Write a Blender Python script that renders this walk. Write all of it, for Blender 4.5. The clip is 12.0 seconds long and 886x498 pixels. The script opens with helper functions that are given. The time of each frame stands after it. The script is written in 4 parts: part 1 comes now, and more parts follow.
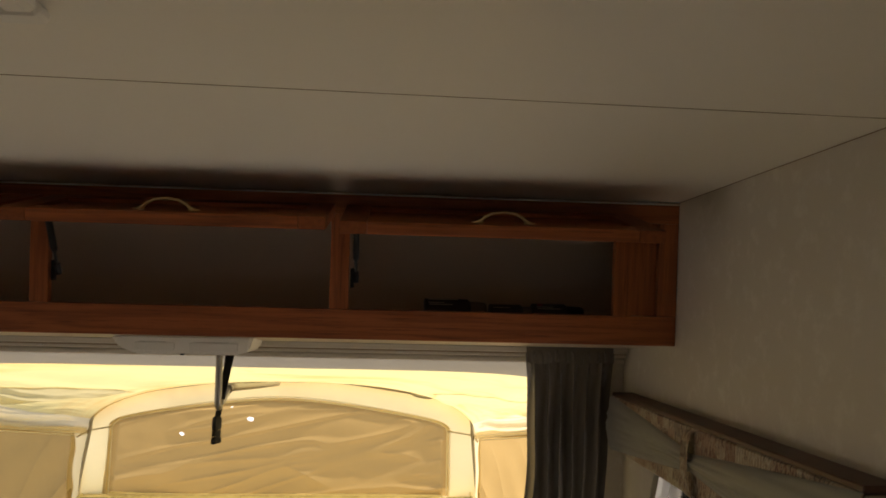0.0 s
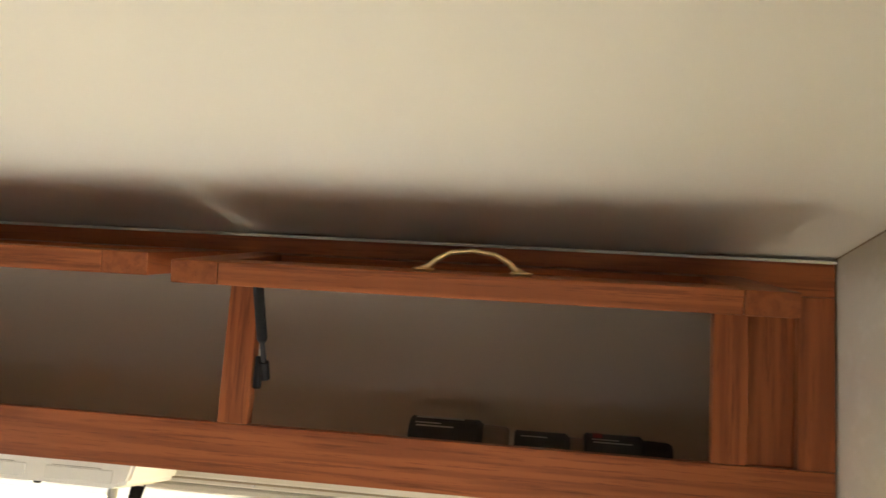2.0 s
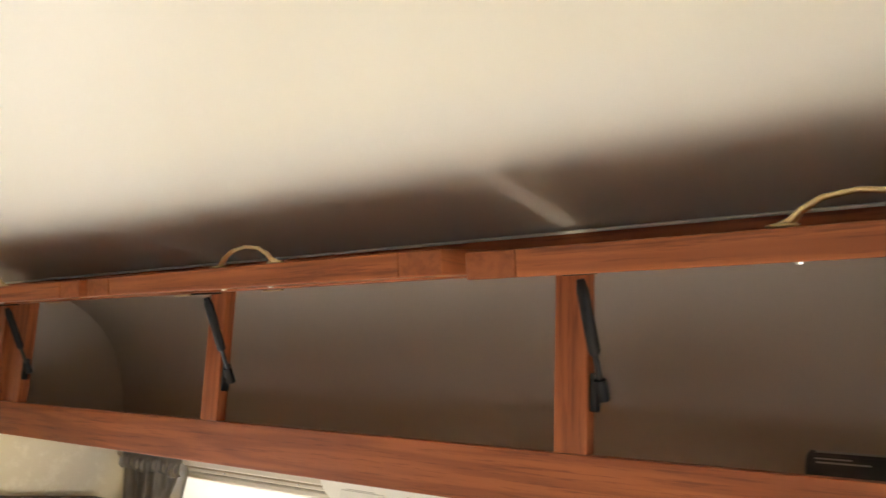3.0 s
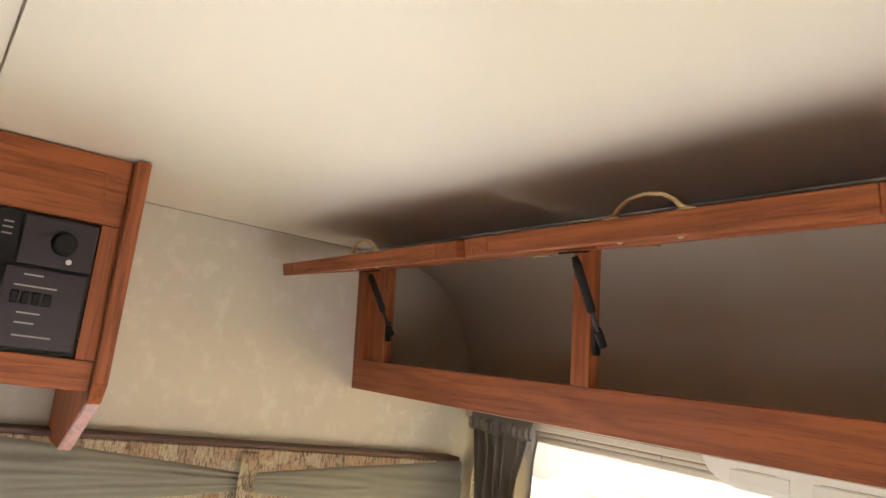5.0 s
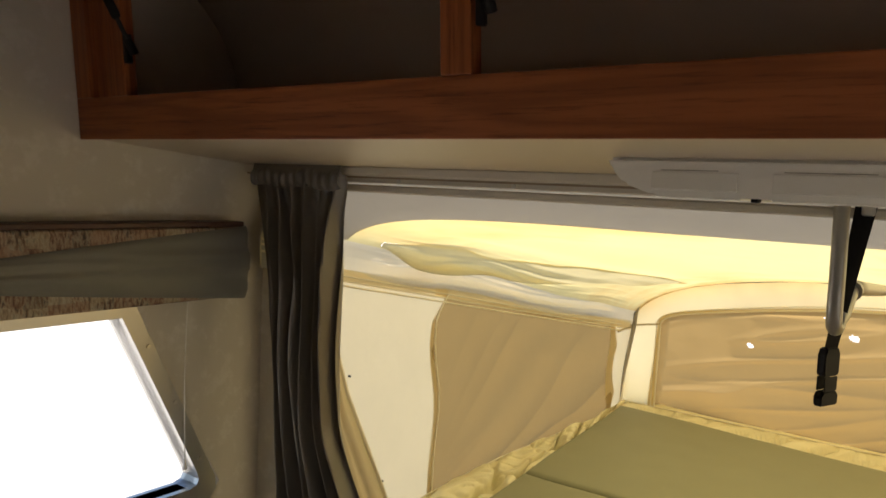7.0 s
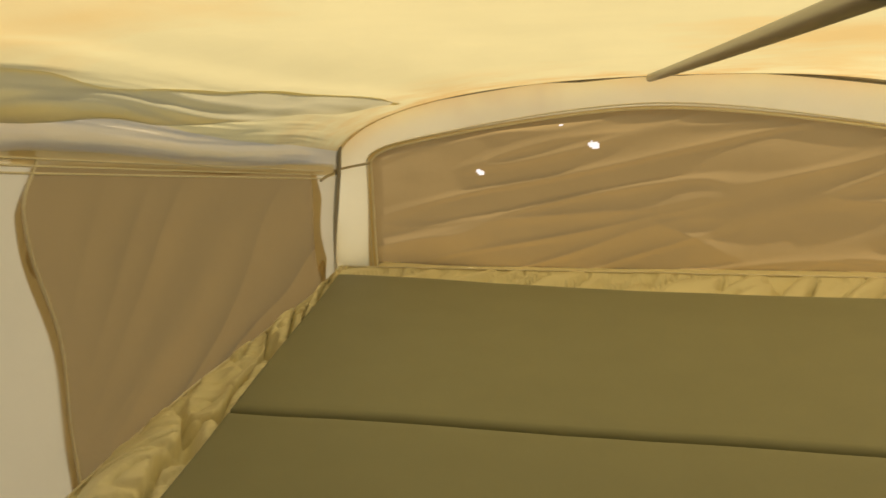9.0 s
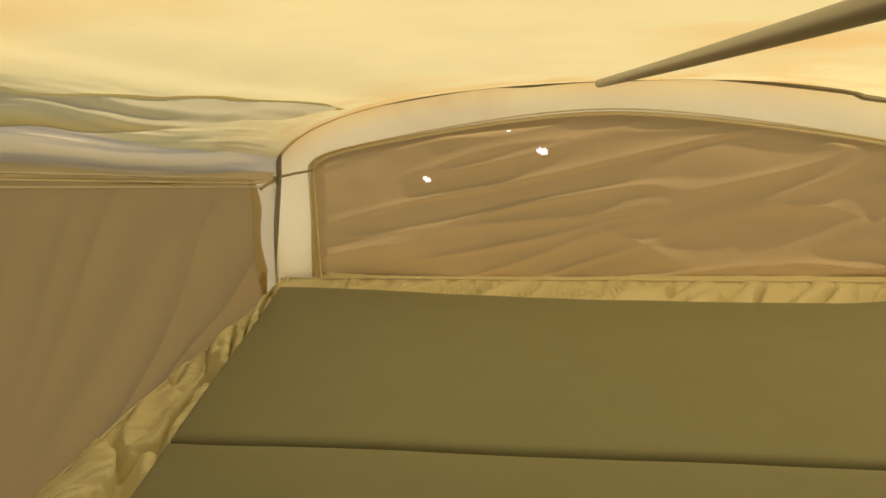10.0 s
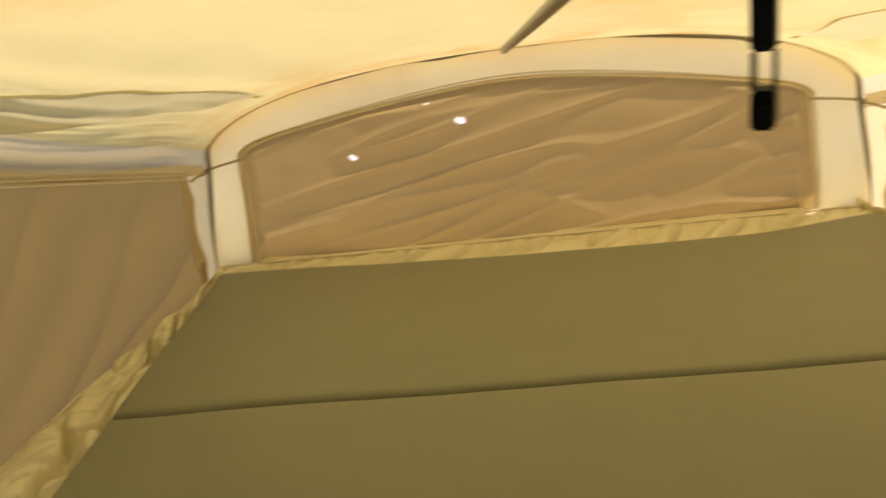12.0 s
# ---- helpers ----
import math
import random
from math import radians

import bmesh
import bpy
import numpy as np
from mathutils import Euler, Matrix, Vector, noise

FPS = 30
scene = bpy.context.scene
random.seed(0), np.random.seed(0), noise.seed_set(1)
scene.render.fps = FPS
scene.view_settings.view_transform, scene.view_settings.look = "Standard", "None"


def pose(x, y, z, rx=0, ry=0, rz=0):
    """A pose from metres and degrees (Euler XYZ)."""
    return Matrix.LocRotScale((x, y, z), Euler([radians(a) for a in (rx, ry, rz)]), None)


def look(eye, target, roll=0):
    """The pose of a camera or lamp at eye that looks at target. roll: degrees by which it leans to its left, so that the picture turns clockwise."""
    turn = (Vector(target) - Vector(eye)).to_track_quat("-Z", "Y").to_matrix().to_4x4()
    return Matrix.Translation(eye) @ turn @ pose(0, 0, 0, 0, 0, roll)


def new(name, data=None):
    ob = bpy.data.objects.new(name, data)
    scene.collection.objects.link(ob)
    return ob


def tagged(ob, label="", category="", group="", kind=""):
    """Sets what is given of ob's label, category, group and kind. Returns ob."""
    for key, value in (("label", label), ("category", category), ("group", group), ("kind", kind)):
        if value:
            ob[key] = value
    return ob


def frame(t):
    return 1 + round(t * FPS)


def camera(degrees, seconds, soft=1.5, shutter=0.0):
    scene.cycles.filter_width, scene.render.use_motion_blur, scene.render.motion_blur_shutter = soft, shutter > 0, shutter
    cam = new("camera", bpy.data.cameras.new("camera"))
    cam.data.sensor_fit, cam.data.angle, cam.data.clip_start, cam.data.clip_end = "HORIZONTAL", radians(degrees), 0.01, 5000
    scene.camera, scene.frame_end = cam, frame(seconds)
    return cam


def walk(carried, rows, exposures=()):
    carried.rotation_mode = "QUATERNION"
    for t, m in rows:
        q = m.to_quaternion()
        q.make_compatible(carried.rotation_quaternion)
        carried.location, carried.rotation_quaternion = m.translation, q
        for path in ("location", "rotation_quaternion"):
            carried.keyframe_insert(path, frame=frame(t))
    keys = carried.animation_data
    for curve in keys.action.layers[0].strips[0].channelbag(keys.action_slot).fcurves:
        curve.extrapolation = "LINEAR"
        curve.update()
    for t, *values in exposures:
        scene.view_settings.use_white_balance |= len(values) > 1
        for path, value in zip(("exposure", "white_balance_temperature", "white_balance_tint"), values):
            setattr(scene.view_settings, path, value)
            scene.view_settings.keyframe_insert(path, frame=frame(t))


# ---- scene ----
cam = camera(60.0, 12.0, shutter=0.2)
PATH = [
    (0, (0.421, 0.143, 1.727), (0.555, 2.132, 1.886), 1.4),
    (0.5, (0.493, 0.266, 1.729), (0.735, 2.227, 2.036), 2.3),
    (1, (0.561, 0.456, 1.716), (0.858, 2.389, 2.136), 2.1),
    (1.5, (0.615, 0.645, 1.727), (0.785, 2.582, 2.193), 3.0),
    (2, (0.701, 0.821, 1.741), (0.437, 2.751, 2.191), 4.6),
    (2.5, (0.737, 0.927, 1.734), (-0.017, 2.723, 2.189), 5.0),
    (3, (0.698, 1.007, 1.722), (-0.456, 2.565, 2.212), 5.4),
    (3.5, (0.632, 1.024, 1.705), (-0.785, 2.336, 2.226), 5.2),
    (3.7, (0.615, 1.014, 1.709), (-0.898, 2.225, 2.219), 4.9),
    (5.3, (0.536, 0.993, 1.711), (-1.135, 2.047, 2.02), 7.4),
    (5.5, (0.542, 0.992, 1.707), (-1.067, 2.157, 1.941), 7.2),
    (6, (0.45, 1.056, 1.672), (-1.015, 2.416, 1.712), 6.8),
    (6.5, (0.256, 1.064, 1.636), (-1.027, 2.597, 1.59), 4.3),
    (6.7, (0.204, 1.09, 1.624), (-1.027, 2.66, 1.534), 3.5),
    (8.3, (0.0, 1.59, 1.549), (-0.947, 3.305, 1.148), -0.3),
    (8.5, (-0.064, 1.644, 1.529), (-0.885, 3.416, 1.098), -1.1),
    (9, (-0.184, 1.791, 1.476), (-0.61, 3.674, 0.953), -2.5),
    (9.5, (-0.231, 1.837, 1.475), (-0.477, 3.752, 0.951), -2.1),
    (10, (-0.235, 1.849, 1.478), (-0.489, 3.763, 0.956), -1.9),
    (10.5, (-0.228, 1.848, 1.489), (-0.518, 3.751, 0.947), -2.0),
    (11, (-0.188, 1.841, 1.499), (-0.57, 3.718, 0.924), -2.6),
    (11.5, (-0.135, 1.811, 1.516), (-0.607, 3.65, 0.888), -3.4),
    (11.7, (-0.134, 1.805, 1.494), (-0.603, 3.642, 0.857), -4.4),
    (11.9, (-0.136, 1.78, 1.454), (-0.462, 3.661, 0.86), -6.3),
    (12, (-0.122, 1.759, 1.443), (-0.299, 3.672, 0.888), -6.9),
]
walk(cam, [(t, look(eye, target, roll)) for t, eye, target, roll in PATH],
     exposures=[(0, 0.65, 7150, 17), (0.5, 1.78, 6850, 12), (1, 2.32, 6600, 8), (1.5, 2.7, 6450, 9), (2.5, 3.03, 6350, 11), (3.5, 3.18, 6250, 13),
                (5.5, 2.98, 6350, 19), (6, 2.96, 6650, 24), (6.5, 1.85, 6700, 17), (8.3, 0.08, 6950, 14), (9, 0.05, 7150, 16), (11.5, 0.05, 7250, 19), (12, 0.17, 7250, 20)])


# ---- world and light ----
SUN_EL, SUN_AZ = radians(56), radians(72)   # azimuth clockwise from +y
world = bpy.data.worlds.new("sky")
scene.world = world
world.use_nodes = True
wn = world.node_tree
sky = wn.nodes.new("ShaderNodeTexSky")
sky.sky_type = 'NISHITA'
sky.sun_disc = False
sky.sun_elevation = SUN_EL
sky.sun_rotation = SUN_AZ
wn.links.new(sky.outputs[0], wn.nodes["Background"].inputs[0])
wn.nodes["Background"].inputs[1].default_value = 0.15
sun = bpy.data.lights.new("sun", 'SUN')
sun.energy = 5.0
sun.angle = radians(0.6)
sun.color = (1.0, 0.95, 0.86)
sun_dir = Vector((math.sin(SUN_AZ) * math.cos(SUN_EL), math.cos(SUN_AZ) * math.cos(SUN_EL), math.sin(SUN_EL)))
sun_ob = new("sun", sun)
sun_ob.matrix_world = look(sun_dir * 20, (0, 0, 0))


# ---- materials ----
def mat(name):
    m = bpy.data.materials.new(name)
    m.use_nodes = True
    nt = m.node_tree
    return m, nt, nt.nodes["Principled BSDF"]


def node(nt, kind, **sets):
    n = nt.nodes.new(kind)
    for k, v in sets.items():
        n.inputs[k.replace("_", " ")].default_value = v
    return n


def coords(nt, scale=(1, 1, 1)):
    tc = nt.nodes.new("ShaderNodeTexCoord")
    mp = nt.nodes.new("ShaderNodeMapping")
    mp.inputs["Scale"].default_value = scale
    nt.links.new(tc.outputs["Object"], mp.inputs["Vector"])
    return mp.outputs[0]


def noise_tex(nt, vec, scale, detail=4, rough=0.6):
    n = node(nt, "ShaderNodeTexNoise", Scale=scale, Detail=detail, Roughness=rough)
    nt.links.new(vec, n.inputs["Vector"])
    return n.outputs[0]


def ramp(nt, fac, stops):
    r = nt.nodes.new("ShaderNodeValToRGB")
    els = r.color_ramp.elements
    while len(els) < len(stops):
        els.new(0.5)
    for e, (p, c) in zip(els, stops):
        e.position, e.color = p, (*c, 1)
    nt.links.new(fac, r.inputs[0])
    return r.outputs[0]


def mix(nt, fac, a, b, mode='MIX'):
    n = nt.nodes.new("ShaderNodeMix")
    n.data_type, n.blend_type = 'RGBA', mode
    for sock, v in ((0, fac), (6, a), (7, b)):
        if isinstance(v, (int, float)):
            n.inputs[sock].default_value = v
        elif isinstance(v, tuple):
            n.inputs[sock].default_value = (*v, 1)
        else:
            nt.links.new(v, n.inputs[sock])
    return n.outputs[2]


def bump(nt, bsdf, height, strength, dist=0.002):
    b = node(nt, "ShaderNodeBump", Strength=strength, Distance=dist)
    nt.links.new(height, b.inputs["Height"])
    nt.links.new(b.outputs[0], bsdf.inputs["Normal"])


def plain(name, a, b, rough, scale=30, metal=0.0, bump_s=0.1, dist=0.001, coat=0.0):
    """Two-tone mottled paint or plastic or metal."""
    m, nt, p = mat(name)
    v = coords(nt)
    n1, n2 = noise_tex(nt, v, scale), noise_tex(nt, v, scale / 9, 3)
    c = mix(nt, n2, mix(nt, n1, a, b), mix(nt, n1, b, a))
    nt.links.new(c, p.inputs["Base Color"])
    p.inputs["Roughness"].default_value = rough
    p.inputs["Metallic"].default_value = metal
    p.inputs["Coat Weight"].default_value = coat
    bump(nt, p, n1, bump_s, dist)
    return m


def wood(name, axis, light=(0.36, 0.108, 0.035), dark=(0.10, 0.022, 0.008)):
    """Stained oak with its grain along one axis."""
    m, nt, p = mat(name)
    s = [26, 26, 26]
    s["xyz".index(axis)] = 1.1
    v = coords(nt, tuple(s))
    oi = nt.nodes.new("ShaderNodeObjectInfo")
    add = nt.nodes.new("ShaderNodeVectorMath")
    add.operation = 'MULTIPLY_ADD'
    nt.links.new(oi.outputs["Random"], add.inputs[0])
    add.inputs[1].default_value = (37, 53, 71)
    nt.links.new(v, add.inputs[2])
    v = add.outputs[0]
    broad = noise_tex(nt, v, 0.9, 3, 0.5)
    rings = nt.nodes.new("ShaderNodeMath")
    rings.operation = 'SINE'
    mul = nt.nodes.new("ShaderNodeMath")
    mul.operation = 'MULTIPLY'
    mul.inputs[1].default_value = 42
    nt.links.new(broad, mul.inputs[0])
    nt.links.new(mul.outputs[0], rings.inputs[0])
    half = nt.nodes.new("ShaderNodeMath")
    half.operation = 'MULTIPLY_ADD'
    half.inputs[1].default_value = half.inputs[2].default_value = 0.5
    nt.links.new(rings.outputs[0], half.inputs[0])
    pores = noise_tex(nt, v, 6, 5, 0.75)
    c1 = ramp(nt, half.outputs[0], [(0.0, tuple(0.66 * l + 0.34 * d for l, d in zip(light, dark))), (0.6, light), (1.0, tuple(1.08 * l for l in light))])
    c2 = mix(nt, ramp(nt, pores, [(0.36, (0.6, 0.6, 0.6)), (0.48, (0, 0, 0))]), c1, dark)
    nt.links.new(c2, p.inputs["Base Color"])
    p.inputs["Roughness"].default_value = 0.48
    p.inputs["Specular IOR Level"].default_value = 0.3
    bump(nt, p, pores, 0.25, 0.0006)
    return m


def canvas(name, diff, trans, share, stain=None, weave=900, crease=0.22, rust=None):
    """Thin tent cloth: part of the light goes through it."""
    m, nt, p = mat(name)
    v = coords(nt)
    n1, n2, n3 = noise_tex(nt, v, 5, 5), noise_tex(nt, v, weave, 1), noise_tex(nt, v, 1.4, 4)
    d = mix(nt, n1, diff, tuple(0.86 * c for c in diff))
    t = mix(nt, n1, trans, tuple(0.88 * c for c in trans))
    if stain:
        f = ramp(nt, n3, [(0.55, (0, 0, 0)), (0.72, (0.75, 0.75, 0.75))])
        d, t = mix(nt, f, d, stain), mix(nt, f, t, stain)
    if rust:
        # water stain that has crept in from the seam at the end wall
        sep = nt.nodes.new("ShaderNodeSeparateXYZ")
        nt.links.new(v, sep.inputs[0])
        mr = node(nt, "ShaderNodeMapRange", From_Min=3.35, From_Max=3.9)
        nt.links.new(sep.outputs[1], mr.inputs[0])
        g = ramp(nt, noise_tex(nt, v, 4.5, 5, 0.6), [(0.42, (0, 0, 0)), (0.66, (0.85, 0.85, 0.85))])
        f = mix(nt, 1.0, g, mr.outputs[0], 'MULTIPLY')
        d, t = mix(nt, f, d, rust), mix(nt, f, t, rust)
    nt.links.new(d, p.inputs["Base Color"])
    p.inputs["Roughness"].default_value = 0.75
    p.inputs["Specular IOR Level"].default_value = 0.2
    tr = nt.nodes.new("ShaderNodeBsdfTranslucent")
    nt.links.new(t, tr.inputs[0])
    hsum = mix(nt, 0.12, noise_tex(nt, v, 14, 5, 0.55), n2)
    b = node(nt, "ShaderNodeBump", Strength=crease, Distance=0.012)
    nt.links.new(hsum, b.inputs["Height"])
    nt.links.new(b.outputs[0], p.inputs["Normal"])
    nt.links.new(b.outputs[0], tr.inputs["Normal"])
    ms = nt.nodes.new("ShaderNodeMixShader")
    ms.inputs[0].default_value = share
    nt.links.new(p.outputs[0], ms.inputs[1])
    nt.links.new(tr.outputs[0], ms.inputs[2])
    nt.links.new(ms.outputs[0], nt.nodes["Material Output"].inputs[0])
    return m


def cloth(name, a, b, rough=0.6, sheen=0.2, weave=700):
    m, nt, p = mat(name)
    v = coords(nt)
    n1, n2 = noise_tex(nt, v, 9, 5), noise_tex(nt, v, weave, 2)
    c = mix(nt, n2, mix(nt, n1, a, b), b)
    nt.links.new(c, p.inputs["Base Color"])
    p.inputs["Roughness"].default_value = rough
    p.inputs["Sheen Weight"].default_value = sheen
    bump(nt, p, n2, 0.3, 0.0006)
    return m


def wallboard(name, base, fleck):
    """Vinyl-faced wallboard with a faint leafy mottle."""
    m, nt, p = mat(name)
    v = coords(nt)
    n1 = noise_tex(nt, v, 24, 6, 0.7)
    n2 = noise_tex(nt, v, 2.2, 3)
    f = ramp(nt, n1, [(0.52, (0, 0, 0)), (0.64, (1, 1, 1))])
    c = mix(nt, f, base, fleck)
    c = mix(nt, n2, c, tuple(0.93 * x for x in base))
    nt.links.new(c, p.inputs["Base Color"])
    p.inputs["Roughness"].default_value = 0.55
    bump(nt, p, n1, 0.12, 0.0008)
    return m


def tapestry(name):
    """Woven upholstery: small square patches of rust, cream and navy with short vertical flecks."""
    m, nt, p = mat(name)
    cell = node(nt, "ShaderNodeTexVoronoi", Scale=1.0, Randomness=0.55)
    cell.distance = 'CHEBYCHEV'
    nt.links.new(coords(nt, (1, 30, 34)), cell.inputs["Vector"])
    sep = nt.nodes.new("ShaderNodeSeparateColor")
    nt.links.new(cell.outputs["Color"], sep.inputs[0])
    patch = ramp(nt, sep.outputs[0], [(0.0, (0.20, 0.105, 0.07)), (0.22, (0.42, 0.36, 0.25)), (0.45, (0.09, 0.075, 0.06)), (0.62, (0.34, 0.21, 0.14)), (0.80, (0.48, 0.43, 0.32))])
    patch.node.color_ramp.interpolation = 'CONSTANT'
    n1 = noise_tex(nt, coords(nt, (1, 210, 50)), 1.0, 3, 0.7)
    flecks = ramp(nt, n1, [(0.36, (0.035, 0.028, 0.03)), (0.46, (0.26, 0.16, 0.10)), (0.56, (0.50, 0.44, 0.33)), (0.66, (0.09, 0.08, 0.075))])
    c = mix(nt, ramp(nt, sep.outputs[1], [(0.0, (0.4, 0.4, 0.4)), (1.0, (0.9, 0.9, 0.9))]), patch, flecks)
    nt.links.new(c, p.inputs["Base Color"])
    p.inputs["Roughness"].default_value = 0.85
    bump(nt, p, n1, 0.5, 0.001)
    return m


OAK_STILE = wood("oak_door_stile", "y", (0.29, 0.085, 0.027), (0.18, 0.045, 0.015))
OAK_X, OAK_Y, OAK_Z = wood("oak_along_x", "x"), wood("oak_along_y", "y"), wood("oak_along_z", "z")
CEILING = plain("ceiling_vinyl", (0.89, 0.85, 0.76), (0.86, 0.81, 0.72), 0.45, 120, bump_s=0.06)
WALL = wallboard("wallboard", (0.665, 0.61, 0.51), (0.79, 0.745, 0.655))
LINER = plain("cabinet_liner", (0.62, 0.525, 0.43), (0.56, 0.47, 0.38), 0.7, 40)
UNDER = plain("underside_panel", (0.66, 0.55, 0.42), (0.60, 0.49, 0.36), 0.4, 15)
FLOOR = plain("floor_vinyl", (0.78, 0.74, 0.66), (0.70, 0.66, 0.58), 0.5, 20)
ALU = plain("aluminium", (0.62, 0.61, 0.58), (0.52, 0.51, 0.49), 0.35, 60, metal=0.8)
HEADER = plain("header_trim", (0.66, 0.60, 0.50), (0.57, 0.51, 0.41), 0.5, 50)
TUBE = plain("galvanised_tube", (0.36, 0.33, 0.28), (0.27, 0.25, 0.21), 0.36, 80, metal=0.6)
BRASS = plain("brass", (0.68, 0.54, 0.30), (0.54, 0.41, 0.20), 0.28, 90, metal=1.0)
BLACK = plain("black_plastic", (0.009, 0.009, 0.009), (0.015, 0.014, 0.014), 0.62, 60)
BLACK.node_tree.nodes["Principled BSDF"].inputs["Specular IOR Level"].default_value = 0.2
DARKMETAL = plain("dark_metal", (0.03, 0.03, 0.032), (0.05, 0.05, 0.05), 0.5, 60, metal=0.7)
SCREW = plain("screw_steel", (0.7, 0.68, 0.64), (0.6, 0.58, 0.54), 0.3, 90, metal=1.0)
GAP = plain("dark_gap", (0.26, 0.19, 0.12), (0.34, 0.26, 0.17), 0.8, 40)
WHITE = plain("white_plastic", (0.86, 0.84, 0.78), (0.82, 0.79, 0.72), 0.4, 40)
LENS = plain("lamp_lens", (0.84, 0.82, 0.76), (0.79, 0.77, 0.70), 0.25, 260, bump_s=0.4)
ROOF_CLOTH = canvas("roof_canvas", (0.79, 0.715, 0.47), (0.85, 0.725, 0.335), 0.55, (0.78, 0.52, 0.18), rust=(0.72, 0.42, 0.12))
SIDE_CLOTH = canvas("side_canvas", (0.83, 0.75, 0.50), (0.98, 0.85, 0.50), 0.67, (0.72, 0.56, 0.34))
PANEL_CLOTH = canvas("cream_canvas", (0.82, 0.73, 0.51), (0.87, 0.74, 0.455), 0.65, (0.66, 0.50, 0.28))
FLAP_CLOTH = canvas("flap_canvas", (0.35, 0.245, 0.113), (0.47, 0.322, 0.128), 0.62, (0.30, 0.195, 0.10), crease=0.22)
ROLL_CLOTH = canvas("slack_canvas", (0.76, 0.69, 0.43), (0.85, 0.74, 0.39), 0.46)
BANDW_CLOTH = canvas("white_canvas", (0.80, 0.74, 0.60), (0.82, 0.72, 0.50), 0.52, (0.72, 0.58, 0.36))
EDGE_CLOTH = canvas("edge_canvas", (0.64, 0.56, 0.40), (0.62, 0.51, 0.33), 0.32)
BAND_CLOTH = canvas("header_vinyl", (0.46, 0.44, 0.40), (0.42, 0.38, 0.30), 0.22)
REAR_FILL_CLOTH = canvas("rear_fill_canvas", (0.82, 0.80, 0.76), (0.92, 0.88, 0.80), 0.6)
SKIRT_CLOTH = canvas("skirt_satin", (0.93, 0.86, 0.60), (0.92, 0.80, 0.46), 0.12, crease=0.5)
PIPING = plain("piping", (0.78, 0.72, 0.58), (0.70, 0.63, 0.48), 0.7, 60)
MATTRESS = cloth("mattress_cover", (0.278, 0.272, 0.162), (0.200, 0.197, 0.119), 0.62, 0.1)
CURTAIN = cloth("curtain_satin", (0.20, 0.168, 0.13), (0.125, 0.105, 0.08), 0.23, 0.3)
SASH = cloth("sash_cloth", (0.245, 0.24, 0.205), (0.18, 0.176, 0.15), 0.5, 0.3)
TAPESTRY = tapestry("tapestry")
GROUND = plain("pale_gravel", (0.70, 0.67, 0.61), (0.58, 0.55, 0.50), 0.9, 3, bump_s=0.6, dist=0.05)
GLASS, nt_, p_ = mat("window_glass")
p_.inputs["Base Color"].default_value = (0.95, 0.97, 0.96, 1)
p_.inputs["Roughness"].default_value = 0.02
p_.inputs["Transmission Weight"].default_value = 1.0
p_.inputs["IOR"].default_value = 1.1


# ---- builders ----
def world_of(ob):
    while ob.parent:
        ob = ob.parent
    return ob.matrix_basis.copy()


def thing(name, at, label, category, group="", kind="", rx=0):
    ob = new(name)
    ob.matrix_basis = pose(*at, rx)
    return tagged(ob, label, category, group, kind)


def finish(bm, name, material, smooth):
    me = bpy.data.meshes.new(name)
    bm.normal_update()
    bm.to_mesh(me)
    bm.free()
    me.materials.append(material)
    if smooth:
        me.polygons.foreach_set("use_smooth", [True] * len(me.polygons))
    return me


def part(name, bm, material, parent, label="", local=False, smooth=False):
    """One mesh under a thing or a part; its coordinates are the world's, or the thing's own if local."""
    ob = new(name, finish(bm, name, material, smooth))
    ob.parent = parent
    if not local:
        ob.matrix_parent_inverse = world_of(parent).inverted() if parent.parent is None else Matrix.Identity(4)
    if label:
        ob["label"] = label
    return ob


def solid(name, bm, material, label, category, kind="", group="", smooth=False):
    return tagged(new(name, finish(bm, name, material, smooth)), label, category, group, kind)


def box(x0, x1, y0, y1, z0, z1, bevel=0.0, bm=None, seg=1):
    b = bmesh.new()
    bmesh.ops.create_cube(b, size=1)
    for v in b.verts:
        v.co = ((x0 + x1) / 2 + v.co.x * (x1 - x0), (y0 + y1) / 2 + v.co.y * (y1 - y0), (z0 + z1) / 2 + v.co.z * (z1 - z0))
    if bevel:
        bmesh.ops.bevel(b, geom=b.edges[:], offset=bevel, segments=seg, affect='EDGES', profile=0.6)
    if bm is None:
        return b
    me = bpy.data.meshes.new("tmp")
    b.to_mesh(me)
    b.free()
    bm.from_mesh(me)
    bpy.data.meshes.remove(me)
    return bm


